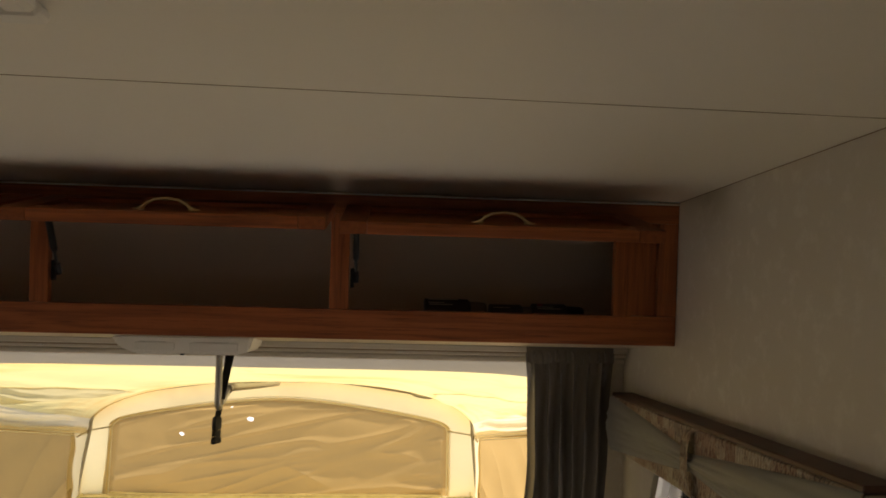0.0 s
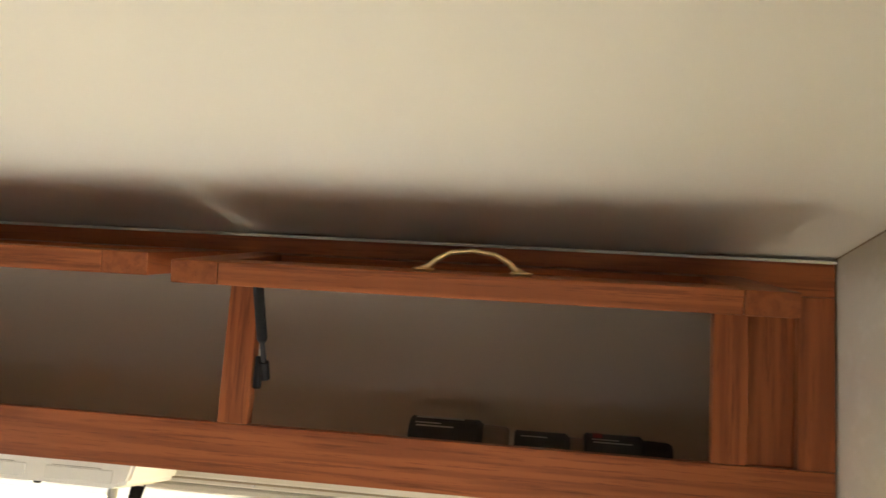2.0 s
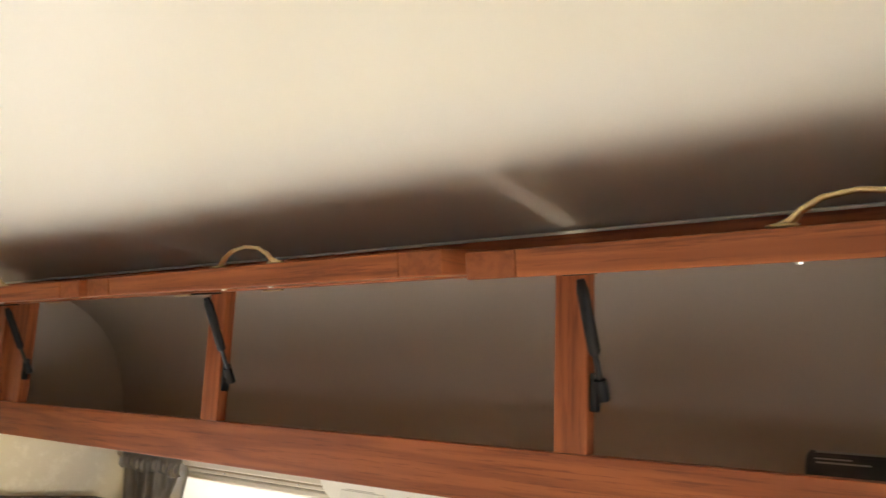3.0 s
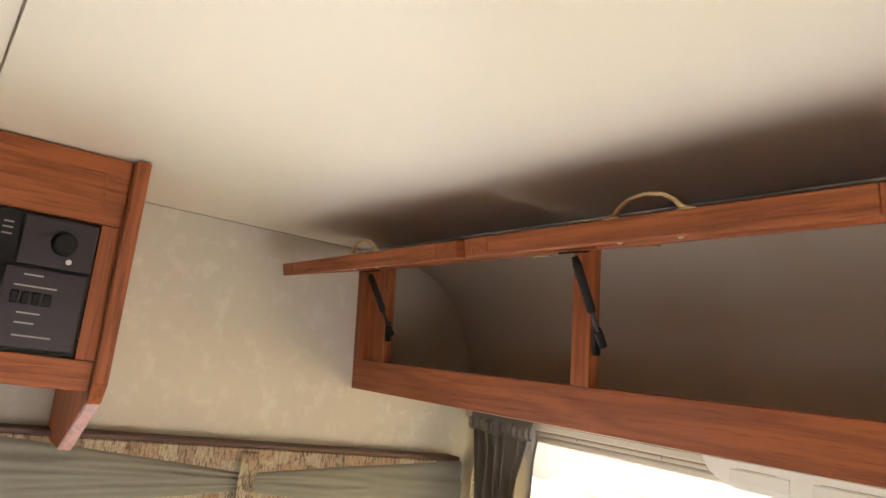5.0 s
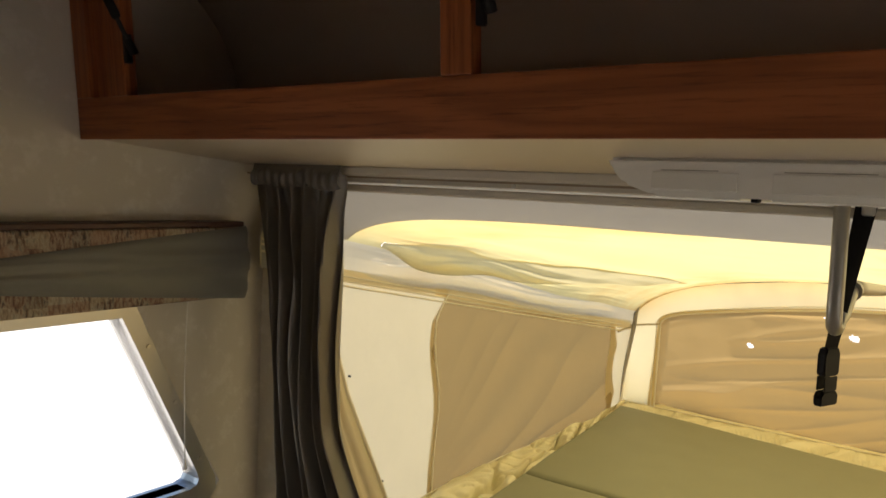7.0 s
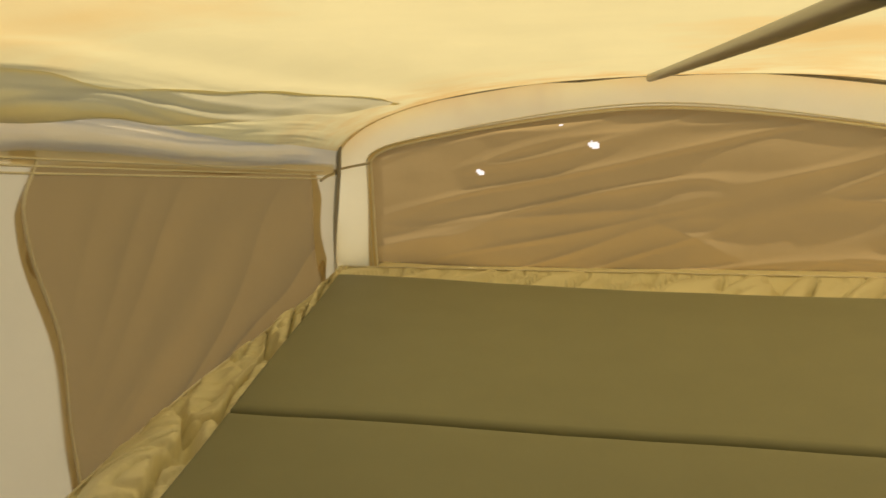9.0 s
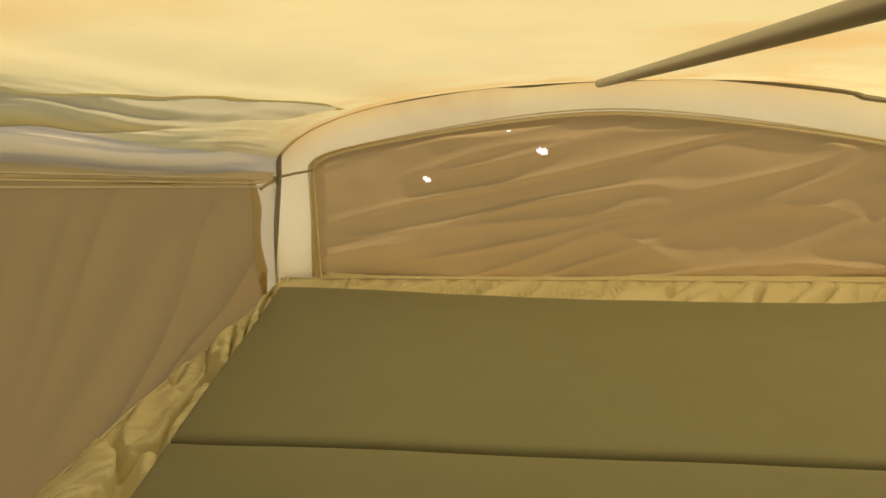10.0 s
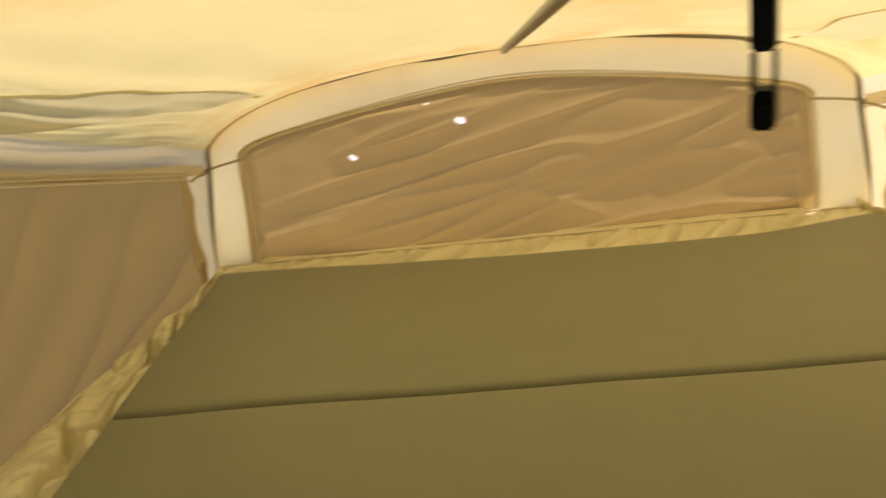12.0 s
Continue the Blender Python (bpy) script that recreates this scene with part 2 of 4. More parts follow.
def tube(pts, r, sides=10, bm=None, cap=True):
    """A round bar along points; r may be a number or one for each point."""
    bm = bm or bmesh.new()
    pts = [Vector(p) for p in pts]
    rs = r if isinstance(r, (list, tuple)) else [r] * len(pts)
    rings, up = [], Vector((0.13, 0.21, 0.97)).normalized()
    for i, p in enumerate(pts):
        d = (pts[min(i + 1, len(pts) - 1)] - pts[max(i - 1, 0)]).normalized()
        a = d.cross(up)
        if a.length < 0.05:
            a = d.cross(Vector((1, 0, 0)))
        a.normalize()
        b = d.cross(a)
        rings.append([bm.verts.new(p + rs[i] * (math.cos(k * 2 * math.pi / sides) * a + math.sin(k * 2 * math.pi / sides) * b)) for k in range(sides)])
    for r0, r1 in zip(rings, rings[1:]):
        for k in range(sides):
            bm.faces.new((r0[k], r0[(k + 1) % sides], r1[(k + 1) % sides], r1[k]))
    if cap:
        bm.faces.new(rings[0][::-1])
        bm.faces.new(rings[-1])
    return bm


def sheet(f, nu, nv, skip=None, bm=None):
    """A cloth surface from f(u, v), both 0 to 1; skip(u, v) leaves holes."""
    bm = bm or bmesh.new()
    g = [[bm.verts.new(f(i / nu, j / nv)) for j in range(nv + 1)] for i in range(nu + 1)]
    for i in range(nu):
        for j in range(nv):
            if skip and skip((i + 0.5) / nu, (j + 0.5) / nv):
                continue
            bm.faces.new((g[i][j], g[i + 1][j], g[i + 1][j + 1], g[i][j + 1]))
    return bm


def prism(poly, axis, a, b, bevel=0.0):
    """A polygon in the two other axes, drawn out along axis from a to b."""
    bm = bmesh.new()
    k = "xyz".index(axis)

    def at(p, w):
        c = list(p)
        c.insert(k, w)
        return c
    lo, hi = [bm.verts.new(at(p, a)) for p in poly], [bm.verts.new(at(p, b)) for p in poly]
    bm.faces.new(lo)
    bm.faces.new(hi[::-1])
    n = len(poly)
    for i in range(n):
        bm.faces.new((lo[i], hi[i], hi[(i + 1) % n], lo[(i + 1) % n]))
    bmesh.ops.recalc_face_normals(bm, faces=bm.faces[:])
    if bevel:
        bmesh.ops.bevel(bm, geom=bm.edges[:], offset=bevel, segments=2, affect='EDGES')
    return bm


def wob(*p, s=1.0, a=1.0):
    return a * noise.noise(Vector(p) * s)


def smooth01(t):
    t = max(0.0, min(1.0, t))
    return t * t * (3 - 2 * t)


# ---- trailer shell ----
CEIL, HALF, FRONT, BACK, SEAM = 1.975, 1.05, 2.18, -1.3, 1.031
solid("ground", sheet(lambda u, v: (-400 + 800 * u, -400 + 800 * v, -0.55), 8, 8), GROUND, "pale gravel ground outside the trailer", "ground", "structure")
solid("floor", box(-HALF, HALF, BACK, FRONT, -0.05, 0.0), FLOOR, "pale vinyl trailer floor", "floor", "structure")
SKEW = 0.05                    # the seam runs a little out of square
bm = prism([(-HALF, SEAM - SKEW + 0.0014), (HALF, SEAM + 0.0014), (HALF, FRONT), (-HALF, FRONT)], 'z', CEIL, CEIL + 0.012)
other = prism([(-HALF, BACK), (HALF, BACK), (HALF, SEAM - 0.0014), (-HALF, SEAM - SKEW - 0.0014)], 'z', CEIL, CEIL + 0.012)
panel_mesh = bpy.data.meshes.new("tmp")
other.to_mesh(panel_mesh)
other.free()
bm.from_mesh(panel_mesh)
bpy.data.meshes.remove(panel_mesh)
solid("ceiling", bm, CEILING, "off-white vinyl ceiling panels with a thin seam", "ceiling", "structure")
solid("roof", box(-HALF - 0.05, HALF + 0.05, BACK - 0.05, FRONT + 0.052, CEIL + 0.03, CEIL + 0.075), HEADER, "flat trailer roof", "roof", "structure")



def side_wall(name, sx):
    bm = bmesh.new()
    x0, x1 = sorted((sx * HALF, sx * (HALF + 0.045)))
    box(x0, x1, BACK, 0.92, 0, CEIL + 0.03, bm=bm)
    box(x0, x1, 0.92, 2.085, 0, 0.98, bm=bm)
    box(x0, x1, 0.92, 2.085, 1.40, CEIL + 0.03, bm=bm)
    box(x0, x1, 2.085, FRONT, 0, CEIL + 0.03, bm=bm)
    w = prism([(2.06, 0.98), (2.085, 0.98), (2.085, 1.40), (1.885, 1.40), (2.085, 1.02)], 'x', x0, x1)
    me = bpy.data.meshes.new("tmp")
    w.to_mesh(me)
    w.free()
    bm.from_mesh(me)
    bpy.data.meshes.remove(me)
    return solid(name, bm, WALL, "beige vinyl wallboard with a faint mottled print", "wall", "structure")


side_wall("wall_west", -1)
side_wall("wall_east", 1)
# unseen translucent strip added in the rear wall to brighten the cabin
bm = box(-HALF, HALF, BACK - 0.045, BACK, 0, 0.84)
box(-HALF, HALF, BACK - 0.045, BACK, 1.13, CEIL + 0.03, bm=bm)
solid("wall_south", bm, WALL, "beige wallboard round the added rear canvas strip", "wall", "structure")
solid("wall_south_fill_canvas", sheet(lambda u, v: (-HALF + 2 * HALF * u, BACK - 0.03 + wob(u * 4, v * 3, 2, a=0.02), 0.83 + 0.31 * v), 40, 12), REAR_FILL_CLOTH, "unseen white canvas strip added at the rear end to let in fill light", "wall", "structure", smooth=True)
OPEN_X, OPEN_Z0, OPEN_Z1 = 0.965, 0.74, 1.63
bm = box(-HALF, HALF, FRONT, FRONT + 0.05, 0, OPEN_Z0)
box(-HALF, HALF, FRONT, FRONT + 0.05, OPEN_Z1, CEIL + 0.03, bm=bm)
box(-HALF, -OPEN_X, FRONT, FRONT + 0.05, OPEN_Z0, OPEN_Z1, bm=bm)
box(OPEN_X, HALF, FRONT, FRONT + 0.05, OPEN_Z0, OPEN_Z1, bm=bm)
solid("wall_north", bm, WALL, "beige front wall with the wide bunk opening", "wall", "structure")
for name, sx in (("trim_1", -1), ("trim_2", 1)):
    bm = box(sx * HALF - 0.0016, sx * HALF + 0.004, BACK, 1.775, CEIL - 0.0014, CEIL - 0.0004)
    solid(name, bm, GAP, "thin dark joint between wall and ceiling", "trim", "structure")

solid("trim_3", prism([(-HALF, SEAM - SKEW - 0.0006), (HALF, SEAM - 0.0006), (HALF, SEAM + 0.0006), (-HALF, SEAM - SKEW + 0.0006)], "z", CEIL - 0.0004, CEIL + 0.004), GAP, "thin dark seam between ceiling panels", "trim", "structure")

# header over the opening: stacked trims and the curtain track
header = thing("header", (0, FRONT, 1.6), "stacked pale trims and curtain track over the bunk opening", "trim", kind="structure")
part("board", box(-HALF + 0.002, HALF - 0.002, FRONT - 0.03, FRONT - 0.002, 1.612, 1.665, 0.002), HEADER, header)
part("lip", box(-HALF + 0.002, HALF - 0.002, FRONT - 0.022, FRONT + 0.03, 1.596, 1.609, 0.003), HEADER, header)
track = part("track", box(-HALF + 0.004, HALF - 0.004, FRONT - 0.058, FRONT - 0.034, 1.624, 1.640, 0.003), HEADER, header, "pale curtain track")
part("track_slot", box(-HALF + 0.006, HALF - 0.006, FRONT - 0.050, FRONT - 0.044, 1.620, 1.623), GAP, header)
for i in range(9):
    x = -0.9 + i * 0.225
    part("screw", tube([(x, FRONT - 0.034, 1.617), (x, FRONT - 0.0305, 1.617)], 0.0035, 8), SCREW, header)


# ---- windows ----
def window(name, sx):
    w = thing(name, (sx * HALF, 1.5, 0.98), "aluminium trailer window with a slanted end and bright glass", "window", kind="structure")
    xi = sx * (HALF - 0.012)
    pts = [(0.93, 0.99), (2.03, 0.99), (2.055, 0.995), (2.07, 1.012), (2.068, 1.035), (1.892, 1.39), (0.93, 1.39), (0.93, 0.99)]
    ins = [(0.965, 1.025), (2.01, 1.025), (2.025, 1.03), (2.03, 1.04), (2.025, 1.055), (1.87, 1.365), (0.965, 1.365), (0.965, 1.025)]
    bm = bmesh.new()
    for depth0, depth1, mix_in in ((0.0, 0.014, 0.0), (0.012, 0.026, 0.55)):
        rows = []
        for (a, b) in zip(pts, ins):
            o = (a[0] + (b[0] - a[0]) * mix_in, a[1] + (b[1] - a[1]) * mix_in)
            rows.append([bm.verts.new((xi + sx * depth0, *o)), bm.verts.new((xi + sx * depth0, *b)), bm.verts.new((xi + sx * (depth1 + 0.03), *b)), bm.verts.new((xi + sx * (depth1 + 0.03), *o))])
        for r0, r1 in zip(rows, rows[1:]):
            for k in range(4):
                bm.faces.new((r0[k], r1[k], r1[(k + 1) % 4], r0[(k + 1) % 4]))
    bmesh.ops.recalc_face_normals(bm, faces=bm.faces[:])
    fr = part("window_frame", bm, ALU, w)
    for y, z in ((1.975, 1.2), (2.03, 1.08), (1.92, 1.31), (1.6, 1.007), (1.2, 1.007)):
        part("screw", tube([(xi - sx * 0.002, y, z), (xi + sx * 0.001, y, z)], 0.004, 8), SCREW, fr)
    part("mullion", box(min(xi, xi + sx * 0.02), max(xi, xi + sx * 0.02), 1.482, 1.514, 1.02, 1.37, 0.003), ALU, w)
    part("latch", box(min(xi - sx * 0.012, xi + sx * 0.004), max(xi - sx * 0.012, xi + sx * 0.004), 1.5143, 1.530, 1.20, 1.222, 0.003, seg=2), ALU, w, "small sliding latch")
    bm = bmesh.new()
    bm.faces.new([bm.verts.new((xi + sx * 0.03, *p)) for p in ins[:-1]])
    g = part("pane", bm, GLASS, w)
    g.visible_shadow = False
    return w


window("window_1", -1)
window("window_2", 1)
cord = thing("blind_cord", (-HALF + 0.02, 1.95, 1.08), "thin white blind cord hanging beside the window", "cord")
part("string", tube([(-1.02, 1.985, 1.40), (-1.022, 1.983, 1.25), (-1.021, 1.986, 1.09)], 0.0012, 6), WHITE, cord)
part("tassel", tube([(-1.021, 1.986, 1.095), (-1.021, 1.986, 1.075)], [0.002, 0.004], 8), WHITE, cord)


# ---- overhead cabinet (its own axes: face at y=0, bottom at z=0) ----
cab = thing("overhead_cabinet", (0, 1.80, 1.66), "reddish oak overhead cabinet with three raised flip-up doors", "cabinet", rx=5.3)
W, H, D, T = 1.048, 0.313, 0.345, 0.02
BAYS = ((-0.908, -0.327), (-0.289, 0.292), (0.332, 0.908))


def rail(name, x0, x1, z0, z1, material, y0=0.0, y1=T):
    return part(name, box(x0, x1, y0, y1, z0, z1, 0.0016, seg=2), material, cab, local=True)


rail("bottom_rail", -W, W, 0.0, 0.064, OAK_X)
rail("top_rail", -W, W, 0.268, H, OAK_X)
for x0, x1 in ((-W, -1.005), (-0.948, -0.908), (-0.327, -0.289), (0.292, 0.332), (0.908, 0.948), (1.005, W)):
    rail("stile", x0, x1, 0.0642, 0.2678, OAK_Z)
for x0, x1 in ((-1.0048, -0.9482), (0.9482, 1.0048)):
    rail("end_panel", x0, x1, 0.0642, 0.2678, OAK_Z, 0.013, 0.019)
FALL = math.tan(radians(10.0))
part("bottom_panel", prism([(T + 0.0005, 0.002), (D + 0.02, 0.002 - D * FALL), (D + 0.02, 0.012 - D * FALL), (T + 0.0005, 0.012)], 'x', -W, W), UNDER, cab, "pale underside panel", local=True)
part("floor_panel", prism([(T + 0.0005, 0.020), (D - 0.01, 0.021 - D * 0.0928), (D - 0.01, 0.032 - D * 0.0928), (T + 0.0005, 0.030)], 'x', -W, W), LINER, cab, local=True)


def back_lining(u, v):
    a = u * math.pi / 2
    x = -W + 0.002 + (2 * W - 0.004) * v
    y = 0.022 + 0.303 * max(0.0, math.cos(a)) ** 0.72
    z = 0.306 * math.sin(a) ** 1.05
    bulge = 0.004 * noise.noise(Vector((x * 4, z * 9, 3)))
    return (x, y + bulge, z)


part("back_lining", sheet(back_lining, 20, 60), LINER, cab, "curved grey-beige lining", local=True, smooth=True)
for x in (-W, W - 0.006):
    part("side_panel", prism([(T + 0.001, 0.025), (D, 0.025 - D * FALL), (D, H - 0.04), (T + 0.001, H - 0.01)], 'x', x, x + 0.006), LINER, cab, local=True)
part("top_bead", box(-W, W, -0.006, -0.0005, H - 0.0046, H - 0.0012, 0.0012), WHITE, cab, "thin white bead at the ceiling", local=True)
DOOR_L, DROP = 0.236, 8.4


def flip_door(x0, x1, drop, strut_x):
    m = Matrix.Translation((0, -0.003, 0.288)) @ Matrix.Rotation(radians(drop), 4, 'X')

    def put(bm):
        bm.transform(m)
        return bm
    # door lies towards -y; its face looks up
    d = part("door", put(box(x0 + 0.05, x1 - 0.05, -DOOR_L + 0.05, -0.05, -0.016, -0.008)), OAK_X, cab, "raised flip-up oak door", local=True)
    part("door_rail", put(box(x0 + 0.0503, x1 - 0.0503, -DOOR_L, -DOOR_L + 0.0497, -0.024, 0, 0.002, seg=2)), OAK_X, d, local=True)
    part("door_rail", put(box(x0 + 0.0503, x1 - 0.0503, -0.0497, 0, -0.024, 0, 0.002, seg=2)), OAK_X, d, local=True)
    for a, b in ((x0, x0 + 0.05), (x1 - 0.05, x1)):
        part("door_stile", put(box(a, b, -DOOR_L, 0, -0.024, 0, 0.002, seg=2)), OAK_STILE, d, local=True)
    # arched brass pull on the upper face near the free edge
    c, yh = (x0 + x1) / 2, -DOOR_L + 0.024
    pts = [(c - 0.052, yh, 0.003), (c - 0.043, yh, 0.005), (c - 0.036, yh, 0.012), (c - 0.022, yh, 0.0195), (c, yh, 0.0225), (c + 0.022, yh, 0.0195), (c + 0.036, yh, 0.012), (c + 0.043, yh, 0.005), (c + 0.052, yh, 0.003)]
    h = part("handle", put(tube(pts, [0.0018, 0.0036, 0.003, 0.0024, 0.0022, 0.0024, 0.003, 0.0036, 0.0018], 10)), BRASS, d, "arched brass pull", local=True, smooth=True)
    for s in (-1, 1):
        leaf = bmesh.new()
        bmesh.ops.create_uvsphere(leaf, u_segments=12, v_segments=6, radius=1.0)
        for v in leaf.verts:
            v.co = (c + s * (0.049 + 0.012 * v.co.x), yh + 0.0062 * v.co.y * (1 - 0.35 * s * v.co.x), 0.0022 + 0.0022 * v.co.z)
        part("foot", put(leaf), BRASS, h, local=True, smooth=True)
        part("screw", put(tube([(c + s * 0.040, yh, -0.0258), (c + s * 0.040, yh, -0.024)], [0.0022, 0.0034], 10)), SCREW, d, local=True)
    for hx in (x0 + 0.1, x1 - 0.1):
        part("hinge", put(box(hx - 0.02, hx + 0.02, -0.004, 0.003, -0.027, -0.0245, 0.0008)), BRASS, d, local=True)
    # gas strut beside the stile
    lo, hi = Vector((strut_x, 0.006, 0.134)), m @ Vector((strut_x, -0.052, -0.032))
    way = (hi - lo).normalized()
    mid = lo + (hi - lo) * 0.33
    s = part("gas_strut", tube([mid, mid + way * 0.004, hi - way * 0.012, hi], [0.0055, 0.0068, 0.0068, 0.0045], 12), BLACK, cab, "black gas strut", local=True, smooth=True)
    part("rod", tube([lo, mid], 0.0035, 8), DARKMETAL, s, local=True)
    part("socket", tube([lo - way * 0.012, lo + way * 0.012], 0.0065, 10), BLACK, s, local=True)
    part("bracket", box(strut_x - 0.012, strut_x - 0.004, 0.0, 0.012, 0.110, 0.152, 0.0015), BLACK, s, local=True)
    part("bracket", put(box(strut_x - 0.012, strut_x + 0.012, -0.072, -0.033, -0.027, -0.0245, 0.0008)), BLACK, s, local=True)


flip_door(-0.917, -0.300, DROP, -0.896)
flip_door(-0.281, 0.300, DROP, -0.272)
flip_door(0.325, 0.935, DROP + 1.4, 0.347)


# ---- spray cans lying in the cabinet ----
def lying_can(x, y, length, r, tone, cap, label, turn=0.0):
    z = 1.692 + r
    c = thing("spray_can", (x, y, z), label, "can", group="cans in the cabinet")
    c.matrix_basis = pose(x, y, z, 0, 0, turn)
    part("body", tube([(0, 0, 0), (0.003, 0, 0), (0.006, 0, 0), (length - 0.012, 0, 0), (length - 0.008, 0, 0), (length, 0, 0)], [r * 0.9, r, r * 0.985, r * 0.985, r, r * 0.8], 28), tone, c, local=True, smooth=False)
    part("cap", tube([(length, 0, 0), (length + 0.003, 0, 0), (length + 0.034, 0, 0), (length + 0.04, 0, 0)], [r * 0.8, r * 0.82, r * 0.78, r * 0.68], 24), cap, c, local=True)
    for a0, a1, w0, w1 in ((0.010, 0.085, 62, 74), (0.010, 0.05, 40, 44), (0.012, 0.07, 30, 34)):
        if a1 < length - 0.015:
            def f(u, v, a0=a0, a1=a1, w0=w0, w1=w1):
                a = radians(w0 + (w1 - w0) * v)
                return (a0 + (a1 - a0) * u, -math.cos(a) * (r + 0.0006), math.sin(a) * (r + 0.0006))
            part("print", sheet(f, 6, 2), CANPRINT, c, "pale unreadable print", local=True)
    return c


CANPRINT = plain("can_print", (0.66, 0.64, 0.60), (0.36, 0.35, 0.33), 0.5, 400)
CAN_DARK = plain("can_dark", (0.03, 0.03, 0.03), (0.05, 0.048, 0.046), 0.5, 60)
CAN_TAN = plain("can_tan", (0.20, 0.15, 0.11), (0.15, 0.11, 0.08), 0.4, 60)
CAN_RED = plain("can_red", (0.30, 0.03, 0.03), (0.22, 0.02, 0.02), 0.4, 60)
lying_can(0.505, 2.05, 0.115, 0.032, CAN_DARK, CAN_TAN, "black spray can with pale print lying on its side")
lying_can(0.668, 2.055, 0.085, 0.027, CAN_DARK, CAN_TAN, "plain black spray can with a tan cap lying down")
third = lying_can(0.774, 2.05, 0.09, 0.029, CAN_DARK, CAN_DARK, "dark spray can with a red mark lying down")
part("red_mark", sheet(lambda u, v: (0.012 + 0.014 * u, -math.cos(radians(48 + 30 * v)) * 0.0298, math.sin(radians(48 + 30 * v)) * 0.0298), 2, 4), CAN_RED, third, "small red mark", local=True)


# ---- lamp under the cabinet ----
lamp = thing("under_cabinet_light", (-0.03, 2.02, 1.63), "white twin under-cabinet light with frosted lenses, switched off", "light")
lx0, lx1 = -0.214, 0.108
poly = [(lx0, 1.654), (lx0 + 0.006, 1.640), (lx0 + 0.022, 1.624), (lx0 + 0.055, 1.613), (lx1 - 0.03, 1.613), (lx1 - 0.008, 1.621), (lx1, 1.654)]
part("housing", prism(poly, 'y', 1.955, 2.112, 0.005), WHITE, lamp)
for a, b in ((lx0 + 0.055, lx0 + 0.145), (lx0 + 0.175, lx0 + 0.285)):
    part("lens", box(a, b, 1.968, 2.098, 1.6105, 1.614, 0.0015, seg=2), LENS, lamp, "frosted ribbed lens")
for a, b in ((lx0 + 0.055, lx0 + 0.145), (lx0 + 0.178, lx0 + 0.288)):
    part("lens", box(a, b, 1.9535, 1.9565, 1.619, 1.638, 0.0012, seg=2), LENS, lamp, "frosted ribbed lens")
    part("groove", box(a + 0.01, b - 0.02, 1.9542, 1.9555, 1.6392, 1.6400), TUBE, lamp)
part("switch", box(lx0 + 0.156, lx0 + 0.164, 1.964, 1.974, 1.609, 1.614, 0.001), BLACK, lamp, "small black rocker switch")


# ---- strap with buckle, and the roof pole with its hooked end ----
strap = thing("webbing_strap", (0.0, 2.13, 1.60), "black webbing strap with a side-release buckle hanging from the header", "strap")


BK = Matrix.Translation((-0.001, 2.122, 0)) @ Matrix.Rotation(radians(68), 4, 'Z')


def strap_f(u, v):
    w = 0.0125 * (1 - 0.15 * math.sin(u * 3))
    twist = radians(-52 * (1 - u))
    p = Vector(((v - 0.5) * 2 * w * math.cos(twist), (v - 0.5) * 2 * w * math.sin(twist), 1.640 - 0.205 * u))
    return BK @ p + Vector((0.024 * (1 - u), 0.030 * (1 - u) + 0.002 * math.sin(u * 5), 0))


def turned(bm):
    bm.transform(BK)
    return bm


bm = sheet(strap_f, 14, 3)
bmesh.ops.solidify(bm, geom=bm.faces[:], thickness=0.0016)
part("webbing", bm, BLACK, strap)
part("clip", box(0.016, 0.030, 2.140, 2.1475, 1.600, 1.640, 0.002), ALU, strap, "metal end clip")
part("buckle", turned(prism([(-0.011, 1.449), (0.011, 1.449), (0.0145, 1.441), (0.0145, 1.420), (0.012, 1.416), (-0.012, 1.416), (-0.0145, 1.420), (-0.0145, 1.441)], 'y', -0.0052, 0.0052, 0.0014)), BLACK, strap)
for a, b in ((-0.0052, -0.0038), (0.0038, 0.0052)):
    part("buckle_side", turned(box(-0.0115, 0.0115, a, b, 1.3995, 1.4155)), BLACK, strap)
part("prong_half", turned(prism([(-0.012, 1.399), (0.012, 1.399), (0.0165, 1.393), (0.0155, 1.382), (-0.0155, 1.382), (-0.0165, 1.393)], 'y', -0.0052, 0.0052, 0.0014)), BLACK, strap)

pole = thing("tent_roof_pole", (0, 2.13, 1.6), "galvanised tent roof pole with a hooked end resting on the arch", "pole")
pts = [(0.004, 2.088, 1.636), (0.005, 2.088, 1.60), (0.006, 2.088, 1.53), (0.006, 2.089, 1.494)]
for i in range(1, 9):
    a = math.pi * 0.86 * i / 8
    pts.append((0.006, 2.104 - 0.015 * math.cos(a), 1.490 - 0.016 * math.sin(a)))
pts += [(0.004, 2.15, 1.482), (0.002, 2.195, 1.496), (0.001, 2.215, 1.501), (-0.001, 2.235, 1.5045)]
part("hook", tube(pts, 0.0085, 14), TUBE, pole, smooth=True)
part("collar", tube([(-0.001, 2.233, 1.5045), (-0.002, 2.250, 1.505)], 0.0132, 14), TUBE, pole, smooth=False)
part("rivet", tube([(-0.0015, 2.242, 1.493), (-0.0015, 2.242, 1.486)], 0.003, 8), DARKMETAL, pole)
far = Vector((-0.092, 3.84, 1.364))
near = Vector((-0.003, 2.248, 1.508))
part("shaft", tube([near + (far - near) * (i / 12) + Vector((0, 0, -0.002 * math.sin(math.pi * (i / 12) ** 0.8))) for i in range(13)], 0.0105, 14), TUBE, pole, smooth=True)


